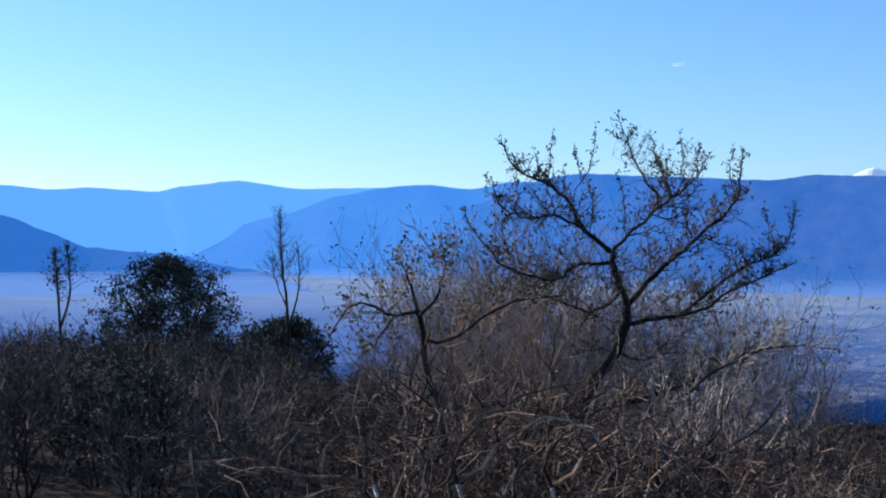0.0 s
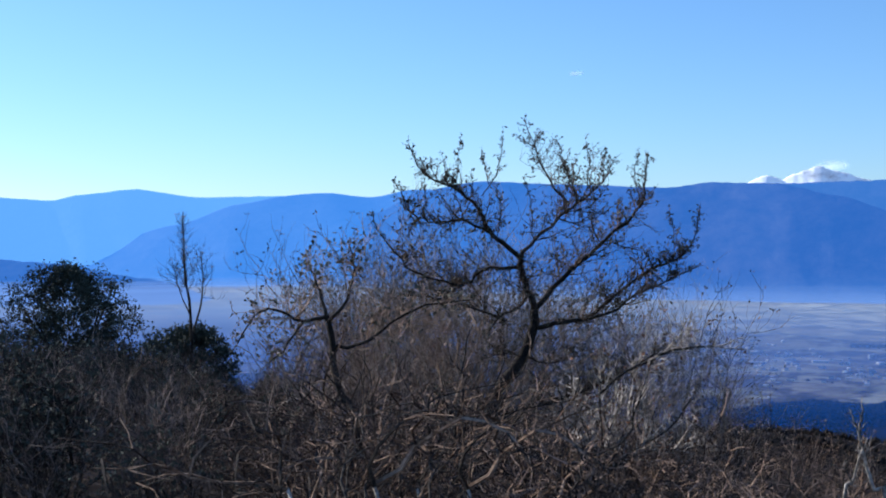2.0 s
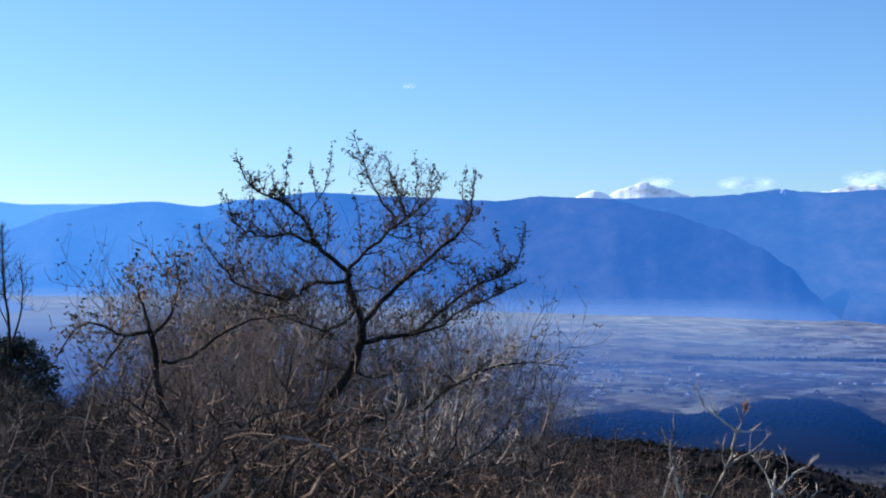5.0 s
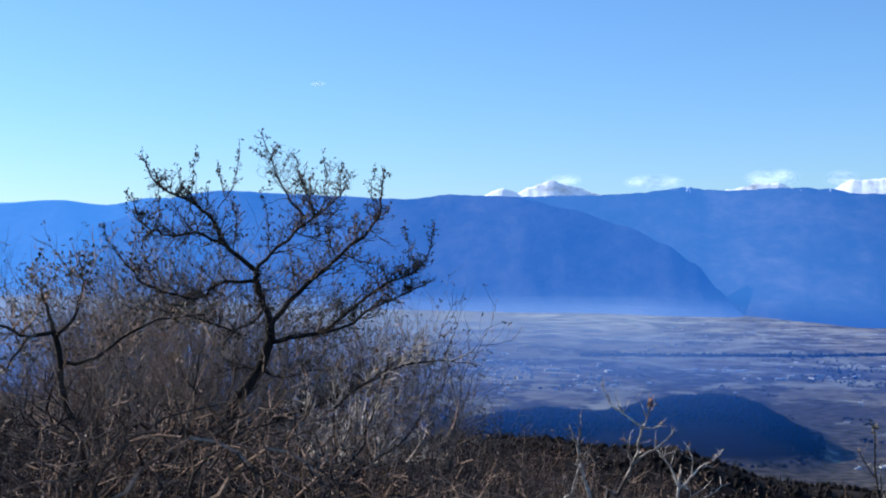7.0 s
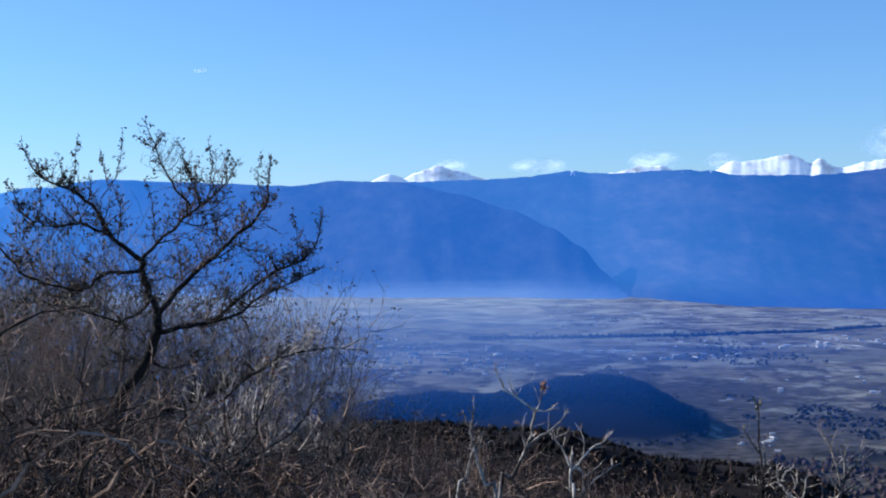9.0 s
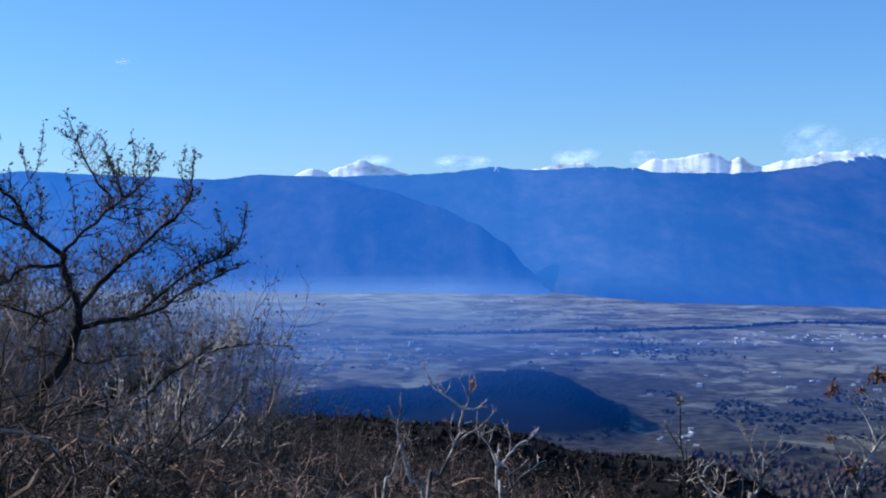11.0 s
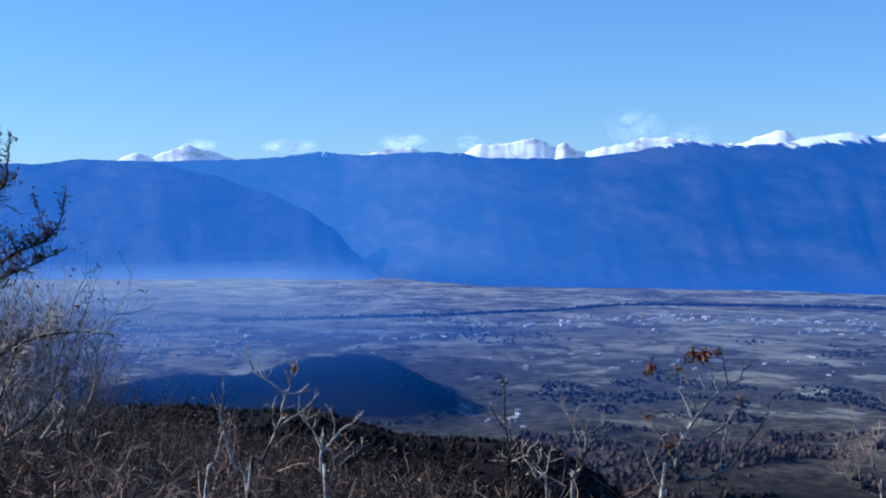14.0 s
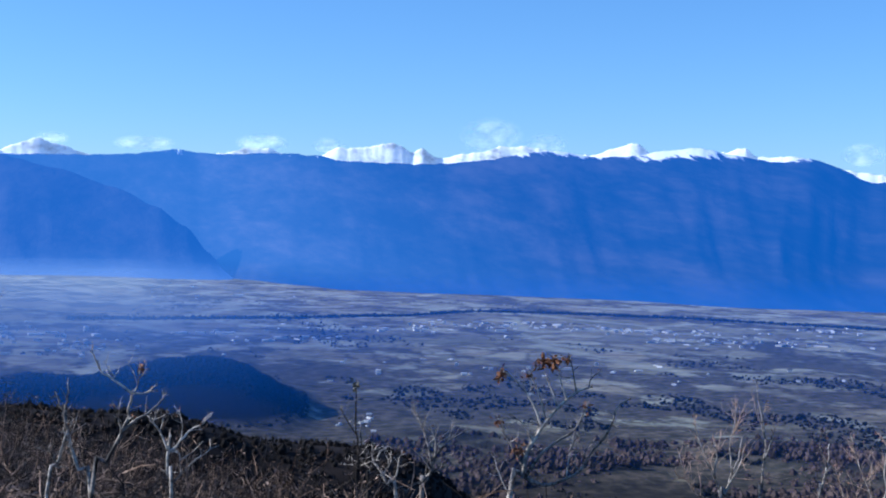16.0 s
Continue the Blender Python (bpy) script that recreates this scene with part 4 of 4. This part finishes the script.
def evergreen(az, r, width, low, high, seed, label, leaf_mat, density=150):
    """A rounded evergreen crown of many leaf sprays on forked stems."""
    rng = random.Random(seed)
    gz = ground_z(az, r)
    root = thing("tree", polar(az, r, gz), label, "tree")
    leaves, wood = Shape(), Shape()
    trunk = Shape()
    trunk.tube(curve_through([Vector((0, 0, -0.1)), Vector((0.05, 0, low * 0.6)), Vector((0, 0.05, low + 0.2))], 4, 0.01, rng), [0.12 - 0.005 * k for k in range(9)], 7)
    part("trunk", trunk, bark, root, smooth=True)
    for i in range(7):
        a = i * 0.9 + rng.random()
        tip = Vector((math.cos(a) * width * 0.35, math.sin(a) * width * 0.35, low + (high - low) * rng.uniform(0.55, 0.9)))
        s = Shape()
        s.tube(curve_through([Vector((0, 0, low)), tip * 0.5 + Vector((0, 0, low * 0.5)), tip], 4, 0.02, rng), [0.055 - 0.005 * k for k in range(9)], 5)
        part("limb", s, bark, root)
    for i in range(density):
        a, t = rng.uniform(0, 2 * math.pi), rng.uniform(-0.55, 1.0)
        rad = math.sqrt(max(0.04, 1 - t * t)) * rng.uniform(0.05, 1.1) ** 0.6
        lump = 1 + 0.22 * noise.noise(Vector((math.cos(a) * 2, math.sin(a) * 2, t * 2 + seed)))
        c = Vector((math.cos(a) * rad * width * 0.5 * lump, math.sin(a) * rad * width * 0.5 * lump, low + (high - low) * (0.45 + 0.55 * t * lump)))
        wood.tube([c * 0.6 + Vector((0, 0, c.z * 0.3)), c], [0.01, 0.004], 3, False)
        for k in range(42):
            q = c + any_way(rng) * rng.uniform(0.02, 0.2) * width / 2.6
            leaves.leaf(q, any_way(rng) + Vector((0, 0, 0.3)), rng.uniform(0.06, 0.11), rng, 0.45)
    fine_wood = tagged(part("twig", wood, bark, root), kind="stuff")
    tagged(part("foliage", leaves, leaf_mat, fine_wood), kind="stuff")


evergreen(-30.2, 34, 3.4, 0.3, 3.15, 81, "round dark evergreen tree rising above the thicket", leaf_green, 420)
evergreen(-25.6, 31, 2.6, 0.1, 1.9, 82, "small dark evergreen bush beside a bare tree", leaf_green, 260)

# ---- thicket on the slope ----
BRUSH_TOP = [(-45, -2.2), (-37, -2.4), (-34, -2.5), (-29, -2.6), (-26.5, -3.2), (-24.3, -4.1), (-23.3, -4.9), (-22, -4.0), (-20, -2.9), (-18, -2.5), (-15, -2.9), (-12, -4.0), (-8.8, -5.1), (-6.5, -5.9), (-3.8, -6.2),
             (-1.4, -6.7), (0.4, -7.2), (2.5, -7.9), (4.4, -8.5), (7.3, -8.9), (9, -9.5), (11, -10.6), (30, -14)]
SPRAY_TOP = [(-24, -4), (-21, -1.8), (-18.5, -0.6), (-15, 0.2), (-12, 0.0), (-9, -0.8), (-7, -1.2), (-5.4, -2.0), (-4.2, -3.6), (-3.2, -5.2)]
thick = "thicket shrubs"
tangle = [forked("shrub", "brown shrub thick with small withered leaves", thick, 101, 2.0, 5, 0.9, 0.015, 4, 4, twig_umber, (twig_brown, twig_umber, bark), leaf_dead, 0.5, 0.034, 0.08, 0.42),
          forked("shrub", "brown shrub holding curled russet leaves", thick, 102, 2.0, 5, 0.8, 0.014, 3, 5, bark, (twig_umber, bark), leaf_dead, 0.6, 0.036, 0.08, 0.42),
          forked("shrub", "dark spreading leafless shrub among the brush", thick, 103, 2.0, 5, 1.1, 0.016, 3, 5, bark, (twig_umber, bark), None, 0, 0, 0.08, 0.45),
          forked("shrub", "tangled shrub with sunlit pale brown twigs", thick, 104, 2.0, 5, 0.9, 0.016, 3, 5, bark_grey, (twig_brown, bark), leaf_dead, 0.2, 0.05, 0.08, 0.42)]
# bushes for the left of the slope, twigs coloured darker to stand for shade
shaded_bushes = [forked("shrub", "dense bush with dull evergreen leaves and twigs darkened as if shaded", thick, 111, 2.0, 5, 0.9, 0.025, 3, 5, bark, (twig_shaded,), leaf_green, 0.9, 0.07),
         forked("shrub", "leafless bush with many fine twigs darkened as if shaded", thick, 112, 2.0, 5, 0.8, 0.02, 4, 4, bark, (twig_shaded, bark))]
airy = [forked("bare_shrub", "tall airy shrub with fine greyish twigs", "airy shrubs behind the tree", 121, 2.0, 3, 0.45, 0.011, 4, 4, twig_umber, (twig_grey,), leaf_olive, 0.16, 0.03, 0.1, 0.36, (0.55, 0.85)),
        forked("bare_shrub", "tall airy shrub with brownish twigs and last leaves", "airy shrubs behind the tree", 122, 2.0, 3, 0.55, 0.011, 4, 4, twig_brown, (twig_grey, twig_brown), leaf_dead, 0.22, 0.03, 0.09, 0.36, (0.55, 0.85))]
gnarled = [forked("bare_shrub", lab, "gnarled bare shrubs", 130 + k, 2.0, 4, 0.9, 0.02, 3, 4, stem, (twig_umber, bark, twig_brown), leaf_dead, 0.25, 0.036, 0.06, 0.52) for k, (lab, stem) in enumerate((
    ("gnarled bare shrub with thick forked stems", bark), ("crooked bare shrub with pale sunlit limbs", bark_grey), ("leaning bare shrub with knotted branches", bark)))]
place = random.Random(9)


def plant(model, az, r, tall, wide=1.0):
    """A copy of a two metre high model on the ground, that tall."""
    s = tall / 2.0
    w = max(s, 0.45) * wide
    copy_thing(model, Matrix.Translation(polar(az, r, ground_z(az, r))) @ Matrix.Rotation(place.uniform(0, 6.28), 4, "Z") @ Matrix.Diagonal((w, w, s, 1)))


def room(tops, az, r):
    """How tall a plant may grow there to reach the line of the tops."""
    return EYE_Z + r * math.tan(radians(table(tops, az))) - ground_z(az, r)


for ring in range(11):
    r0 = 11.5 * 1.11 ** ring
    step = math.degrees((0.8 + 0.05 * ring) / r0)
    a = -40 + place.random() * step
    while a < 13:
        az, r = a + place.uniform(-0.3, 0.3) * step, r0 * place.uniform(0.95, 1.05)
        a += step * (place.uniform(0.9, 1.5) if a < -4 else place.uniform(0.6, 1.0))
        tall = min(room(BRUSH_TOP, az, r), 4.0) * (place.uniform(0.6, 1.04) if az < -4 else place.uniform(0.85, 1.16))
        if tall > 0.35:
            plant(place.choice(shaded_bushes) if az < -21.5 + place.gauss(0, 1.8) else place.choice(tangle + [tangle[0]]) if az < -4 else tangle[place.choice((0, 0, 1))], az, r, tall)
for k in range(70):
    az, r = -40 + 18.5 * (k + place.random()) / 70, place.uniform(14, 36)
    plant(shaded_bushes[k % 2], az, r, min(room(BRUSH_TOP, az, r), 4.5) * place.uniform(0.7, 1.0), 1.1)
for k in range(12):
    az, r = -21 + 7.5 * (k + place.random()) / 12, place.uniform(18.6, 24)
    plant(airy[k % 2], az, r, room(SPRAY_TOP, az, r) * place.uniform(1.0, 1.4), 0.8)
for k in range(32):
    az, r = -21.5 + 18 * (k + place.random()) / 32, place.uniform(18.6, 25)
    plant(airy[k % 2], az, r, room(SPRAY_TOP, az, r) * place.uniform(0.9, 1.3), 0.75)
for k in range(15):
    az, r = -21 + 20 * (k + place.random()) / 15, place.uniform(8.5, 12.5)
    plant(gnarled[k % 3], az, r, min(room(BRUSH_TOP, az, r), 2.4) * place.uniform(0.75, 1.05), 1.3)
# low crooked bushes below the viewpoint
for az, r, top, k in ((0.5, 9.5, -7.4, 0), (3.0, 9, -8.2, 1), (5.5, 8.5, -9.0, 2), (9.0, 9, -9.4, 0), (12.0, 9.5, -9.8, 1), (14.6, 9, -9.4, 2), (17.0, 8.5, -9.6, 0), (19.6, 9, -9.4, 1), (22.0, 9.5, -9.9, 2), (25.5, 10, -9.4, 0)):
    tall = EYE_Z + r * math.tan(radians(top)) - ground_z(az, r)
    if tall > 0.2:
        plant(tangle[k], az, r, tall, 1.2)
for model in (*tangle, *shaded_bushes, *airy, *gnarled):
    for o in (*model.children_recursive, model):
        bpy.data.objects.remove(o)

# ---- woods of the spur, the mound and the valley ----
wr = random.Random(14)


def woods(name, mat, label, spots_in, size, rods=0.0):
    s = Shape()
    for p, k in spots_in:
        w = size * k * wr.uniform(0.7, 1.3)
        if wr.random() < rods:
            s.blades(p, w * 1.5, wr)
        else:
            s.clump(p + Vector((0, 0, w * 0.4)), w * 0.62, w * wr.uniform(0.5, 0.75), wr, 2, 5)
    ob = new(name, s.mesh(name, mat, rods == 0))
    return tagged(ob, label, "woods", kind="stuff")


spur_spots, mound_spots, valley_spots, slope_spots = [], [], [], []
while len(spur_spots) < 8000:
    a, r = wr.uniform(-6, 22), wr.uniform(190, 340)
    spur_spots.append((polar(a, r, ground_z(a, r) - 0.6), wr.uniform(0.6, 1.1)))
while len(mound_spots) < 9500:
    a, r = wr.uniform(-13, 12.6), wr.uniform(740, 960)
    z = ground_z(a, r)
    if z > PLAIN_Z + 2.5:
        mound_spots.append((polar(a, r, z - 1), wr.uniform(0.6, 1.1)))
RIVER = [(-2, 1740), (3.8, 1740), (9.5, 1775), (14, 1850), (17.5, 2000), (25, 1960), (34, 1830), (45, 1800)]
for k in range(4200):
    a = wr.uniform(1.0, 45)
    r = table(RIVER, a) + wr.gauss(0, 10)
    valley_spots.append((polar(a, r, ground_z(a, r) - 1), wr.uniform(1.0, 2.0)))
tries = 0
while len(valley_spots) < 13500 and tries < 260000:
    tries += 1
    a, r = wr.uniform(-30, 45), 560 * (3400 / 560) ** wr.random()
    p = polar(a, r, 0)
    d = noise.noise(Vector((p.x * 0.008, p.y * 0.004, 2.0))) + 0.7 * noise.noise(Vector((p.x * 0.03, p.y * 0.014, 7.0)))
    bias = 0.3 if a > 12 and r < 1150 else 0.46
    z = ground_z(a, r)
    if d > bias and z < PLAIN_Z + 5:
        p.z = z - 1
        valley_spots.append((p, wr.uniform(0.7, 1.4) if r < 1150 else wr.uniform(0.5, 1.3)))
while len(slope_spots) < 6500:
    a, r = wr.uniform(13, 35), wr.uniform(380, 760)
    p = polar(a, r, ground_z(a, r) - 0.8)
    if noise.noise(p * 0.012) + 0.5 * noise.noise(p * 0.04) > 0.1:
        slope_spots.append((p, 0.4 + 0.6 * wr.random() ** 2))
woods("slope_woods", wood_mixed, "purplish brown leafless woods at the foot of the slope", slope_spots, 3.4, 0.3)
woods("spur_woods", wood_near_shaded, "dark leafless woods on a hillside spur", spur_spots, 1.1, 0.5)
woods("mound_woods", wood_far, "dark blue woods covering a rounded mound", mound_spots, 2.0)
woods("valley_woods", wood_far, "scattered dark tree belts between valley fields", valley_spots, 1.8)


# ---- buildings of the valley ----
def building(name, w, d, h, roof_h, label):
    root = thing(name, (0, 0, 0), label, name, "buildings in the valley")
    s = Shape()
    x, y = w / 2, d / 2
    s.v += [Vector(q) for q in ((-x, -y, -1), (x, -y, -1), (x, y, -1), (-x, y, -1), (-x, -y, h), (x, -y, h), (x, y, h), (-x, y, h), (-x, 0, h + roof_h), (x, 0, h + roof_h))]
    s.f += [(0, 1, 5, 4), (1, 2, 6, 9, 5), (2, 3, 7, 6), (3, 0, 4, 8, 7)]
    part("wall", s, wall_mat, root)
    s = Shape()
    e = 0.5
    for yy in (-y - e, y + e):
        n = len(s.v)
        low = h - roof_h * e / y
        s.v += [Vector(q) for q in ((-x - e, yy, low + 0.1), (x + e, yy, low + 0.1), (x + e, 0, h + roof_h + 0.1), (-x - e, 0, h + roof_h + 0.1),
                                    (-x - e, yy, low + 0.35), (x + e, yy, low + 0.35), (x + e, 0, h + roof_h + 0.35), (-x - e, 0, h + roof_h + 0.35))]
        s.f += [(n + 4, n + 5, n + 6, n + 7), (n, n + 1, n + 5, n + 4), (n, n + 3, n + 2, n + 1), (n + 1, n + 2, n + 6, n + 5), (n, n + 4, n + 7, n + 3)]
    part("roof", s, roof_mat, root)
    return root


models = [building("house", 9, 7, 5.2, 2.0, "white two storey house with a pale pitched roof"), building("house", 12, 8, 4.2, 2.2, "low white house with a grey gable roof"),
          building("warehouse", 30, 14, 6, 1.6, "long pale warehouse with a shallow bright roof"), building("warehouse", 20, 12, 7, 1.2, "white factory shed with a flat gable roof")]
hr = random.Random(23)
far_town = Shape()
# town quarters: bearing, distance, spread across, spread in depth, houses, sheds
QUARTERS = [(-2.0, 1420, 110, 120, 62, 9), (-4.5, 1650, 120, 90, 30, 5), (6.8, 1500, 40, 15, 5, 4), (9.5, 1420, 50, 30, 10, 2), (1.5, 1300, 60, 50, 16, 2), (-5.5, 2100, 130, 80, 16, 3),
            (13.5, 1600, 110, 40, 14, 3), (18.5, 1720, 110, 40, 26, 6), (23.5, 1640, 120, 35, 34, 10), (28.0, 1500, 110, 35, 26, 8), (31.5, 1750, 60, 40, 8, 5), (12.7, 800, 14, 16, 6, 0),
            (-20, 2500, 260, 260, 26, 6), (16, 1150, 120, 90, 10, 1), (26, 1150, 120, 60, 8, 1), (4.5, 2600, 200, 160, 10, 5)]
for az, r, across, deep, n_house, n_shed in QUARTERS:
    c = polar(az, r, 0)
    a = radians(az)
    for k in range(int(n_house * 1.6) + n_shed):
        p = c + Vector((math.cos(a), -math.sin(a), 0)) * hr.gauss(0, across * 0.55) + Vector((math.sin(a), math.cos(a), 0)) * hr.gauss(0, deep * 0.9)
        rr, aa = math.hypot(p.x, p.y), math.degrees(math.atan2(p.x, p.y))
        p.z = ground_z(aa, rr)
        if p.z > PLAIN_Z + 12 and az > -10:
            continue
        if k >= n_house + n_shed:
            w, d, h = hr.uniform(2, 6.5), hr.uniform(2, 4), hr.uniform(0.5, 1.2)
            t = -a + hr.choice((0, 1.57)) + hr.gauss(0, 0.3)
            ex, ey = Vector((math.cos(t), math.sin(t), 0)) * w / 2, Vector((-math.sin(t), math.cos(t), 0)) * d / 2
            n = len(far_town.v)
            up = Vector((0, 0, h))
            far_town.v += [p - ex - ey, p + ex - ey, p + ex + ey, p - ex + ey, p - ex - ey + up, p + ex - ey + up, p + ex + ey + up, p - ex + ey + up, p - ex + up * 1.4, p + ex + up * 1.4]
            far_town.f += [(n, n + 1, n + 5, n + 4), (n + 1, n + 2, n + 6, n + 9, n + 5), (n + 2, n + 3, n + 7, n + 6), (n + 3, n, n + 4, n + 8, n + 7), (n + 4, n + 5, n + 9, n + 8), (n + 6, n + 7, n + 8, n + 9)]
            continue
        kind = hr.choice((0, 0, 1)) if k < n_house else hr.choice((2, 3))
        turn = -a + hr.choice((0, 0, 1.57)) + hr.gauss(0, 0.25)
        s = hr.uniform(0.3, 0.55) * min(1.0, rr / 1400)
        flat = 0.55 if kind > 1 else 0.75
        copy_thing(models[kind], Matrix.Translation(p) @ Matrix.Rotation(turn, 4, "Z") @ Matrix.Diagonal((s, s, s * flat, 1)))
tagged(new("distant_town", far_town.mesh("distant_town", wall_mat)), "countless small pale houses scattered over the valley", "town", kind="stuff")
for k in models:
    for o in (*k.children_recursive, k):
        bpy.data.objects.remove(o)


# ---- small clouds ----
cm, ct, cb = material("cloud", 1.0, 0.0)
cv = coords(ct, (1, 1, 1), "Generated")
soft = ct.nodes.new("ShaderNodeTexGradient")
soft.gradient_type = "SPHERICAL"
mp = node(ct, "ShaderNodeMapping", Location=(-1.0, 0.0, -1.0), Scale=(2.0, 0.0, 2.0))
ct.links.new(cv, mp.inputs[0])
ct.links.new(mp.outputs[0], soft.inputs[0])
fluff = noise_out(ct, coords(ct, (1.0, 1.0, 2.2)), 0.012, 6, 0.65)
alpha = maths(ct, "MULTIPLY", maths(ct, "POWER", soft.outputs["Fac"], 0.8), maths(ct, "MULTIPLY", maths(ct, "SUBTRACT", fluff, 0.25), 1.9), True)
ct.nodes.remove(cb)
lit, through_light, gap = ct.nodes.new("ShaderNodeBsdfDiffuse"), ct.nodes.new("ShaderNodeBsdfTranslucent"), ct.nodes.new("ShaderNodeBsdfTransparent")
for n in (lit, through_light):
    n.inputs["Color"].default_value = (0.93, 0.94, 0.95, 1)
both, cloudy = ct.nodes.new("ShaderNodeAddShader"), ct.nodes.new("ShaderNodeMixShader")
ct.links.new(lit.outputs[0], both.inputs[0])
ct.links.new(through_light.outputs[0], both.inputs[1])
ct.links.new(maths(ct, "MULTIPLY", alpha, 0.95), cloudy.inputs[0])
ct.links.new(gap.outputs[0], cloudy.inputs[1])
ct.links.new(both.outputs[0], cloudy.inputs[2])
ct.links.new(cloudy.outputs[0], ct.nodes["Material Output"].inputs["Surface"])


def cloud(az, el, width, height, seed):
    s = Shape()
    n, m = 20, 8
    for i in range(n + 1):
        for j in range(m + 1):
            x, z = (i / n - 0.5) * width, (j / m - 0.5) * height
            s.v.append(Vector((x, 25 * noise.noise(Vector((x * 0.01, z * 0.02, seed))), z)))
    for i in range(n):
        for j in range(m):
            a = i * (m + 1) + j
            s.f.append((a, a + m + 1, a + m + 2, a + 1))
    ob = new("cloud", s.mesh("cloud", cm, True))
    ob.location = sight(az, el, 4860)
    ob.rotation_euler = (0, 0, -radians(az))
    tagged(ob, "thin wispy white cloud drifting over the ridge", "cloud", "small clouds over the ridge")


for az, el, w, h, seed in ((3.9, 3.42, 210, 55, 1), (8.6, 3.55, 190, 70, 2), (11.3, 3.5, 120, 60, 3), (17.9, 4.05, 230, 130, 4), (20.2, 3.75, 160, 80, 5), (32.7, 3.4, 150, 80, 6), (-9.8, 7.36, 55, 22, 7), (0.3, 3.5, 120, 45, 8)):
    cloud(az, el, w, h, seed)
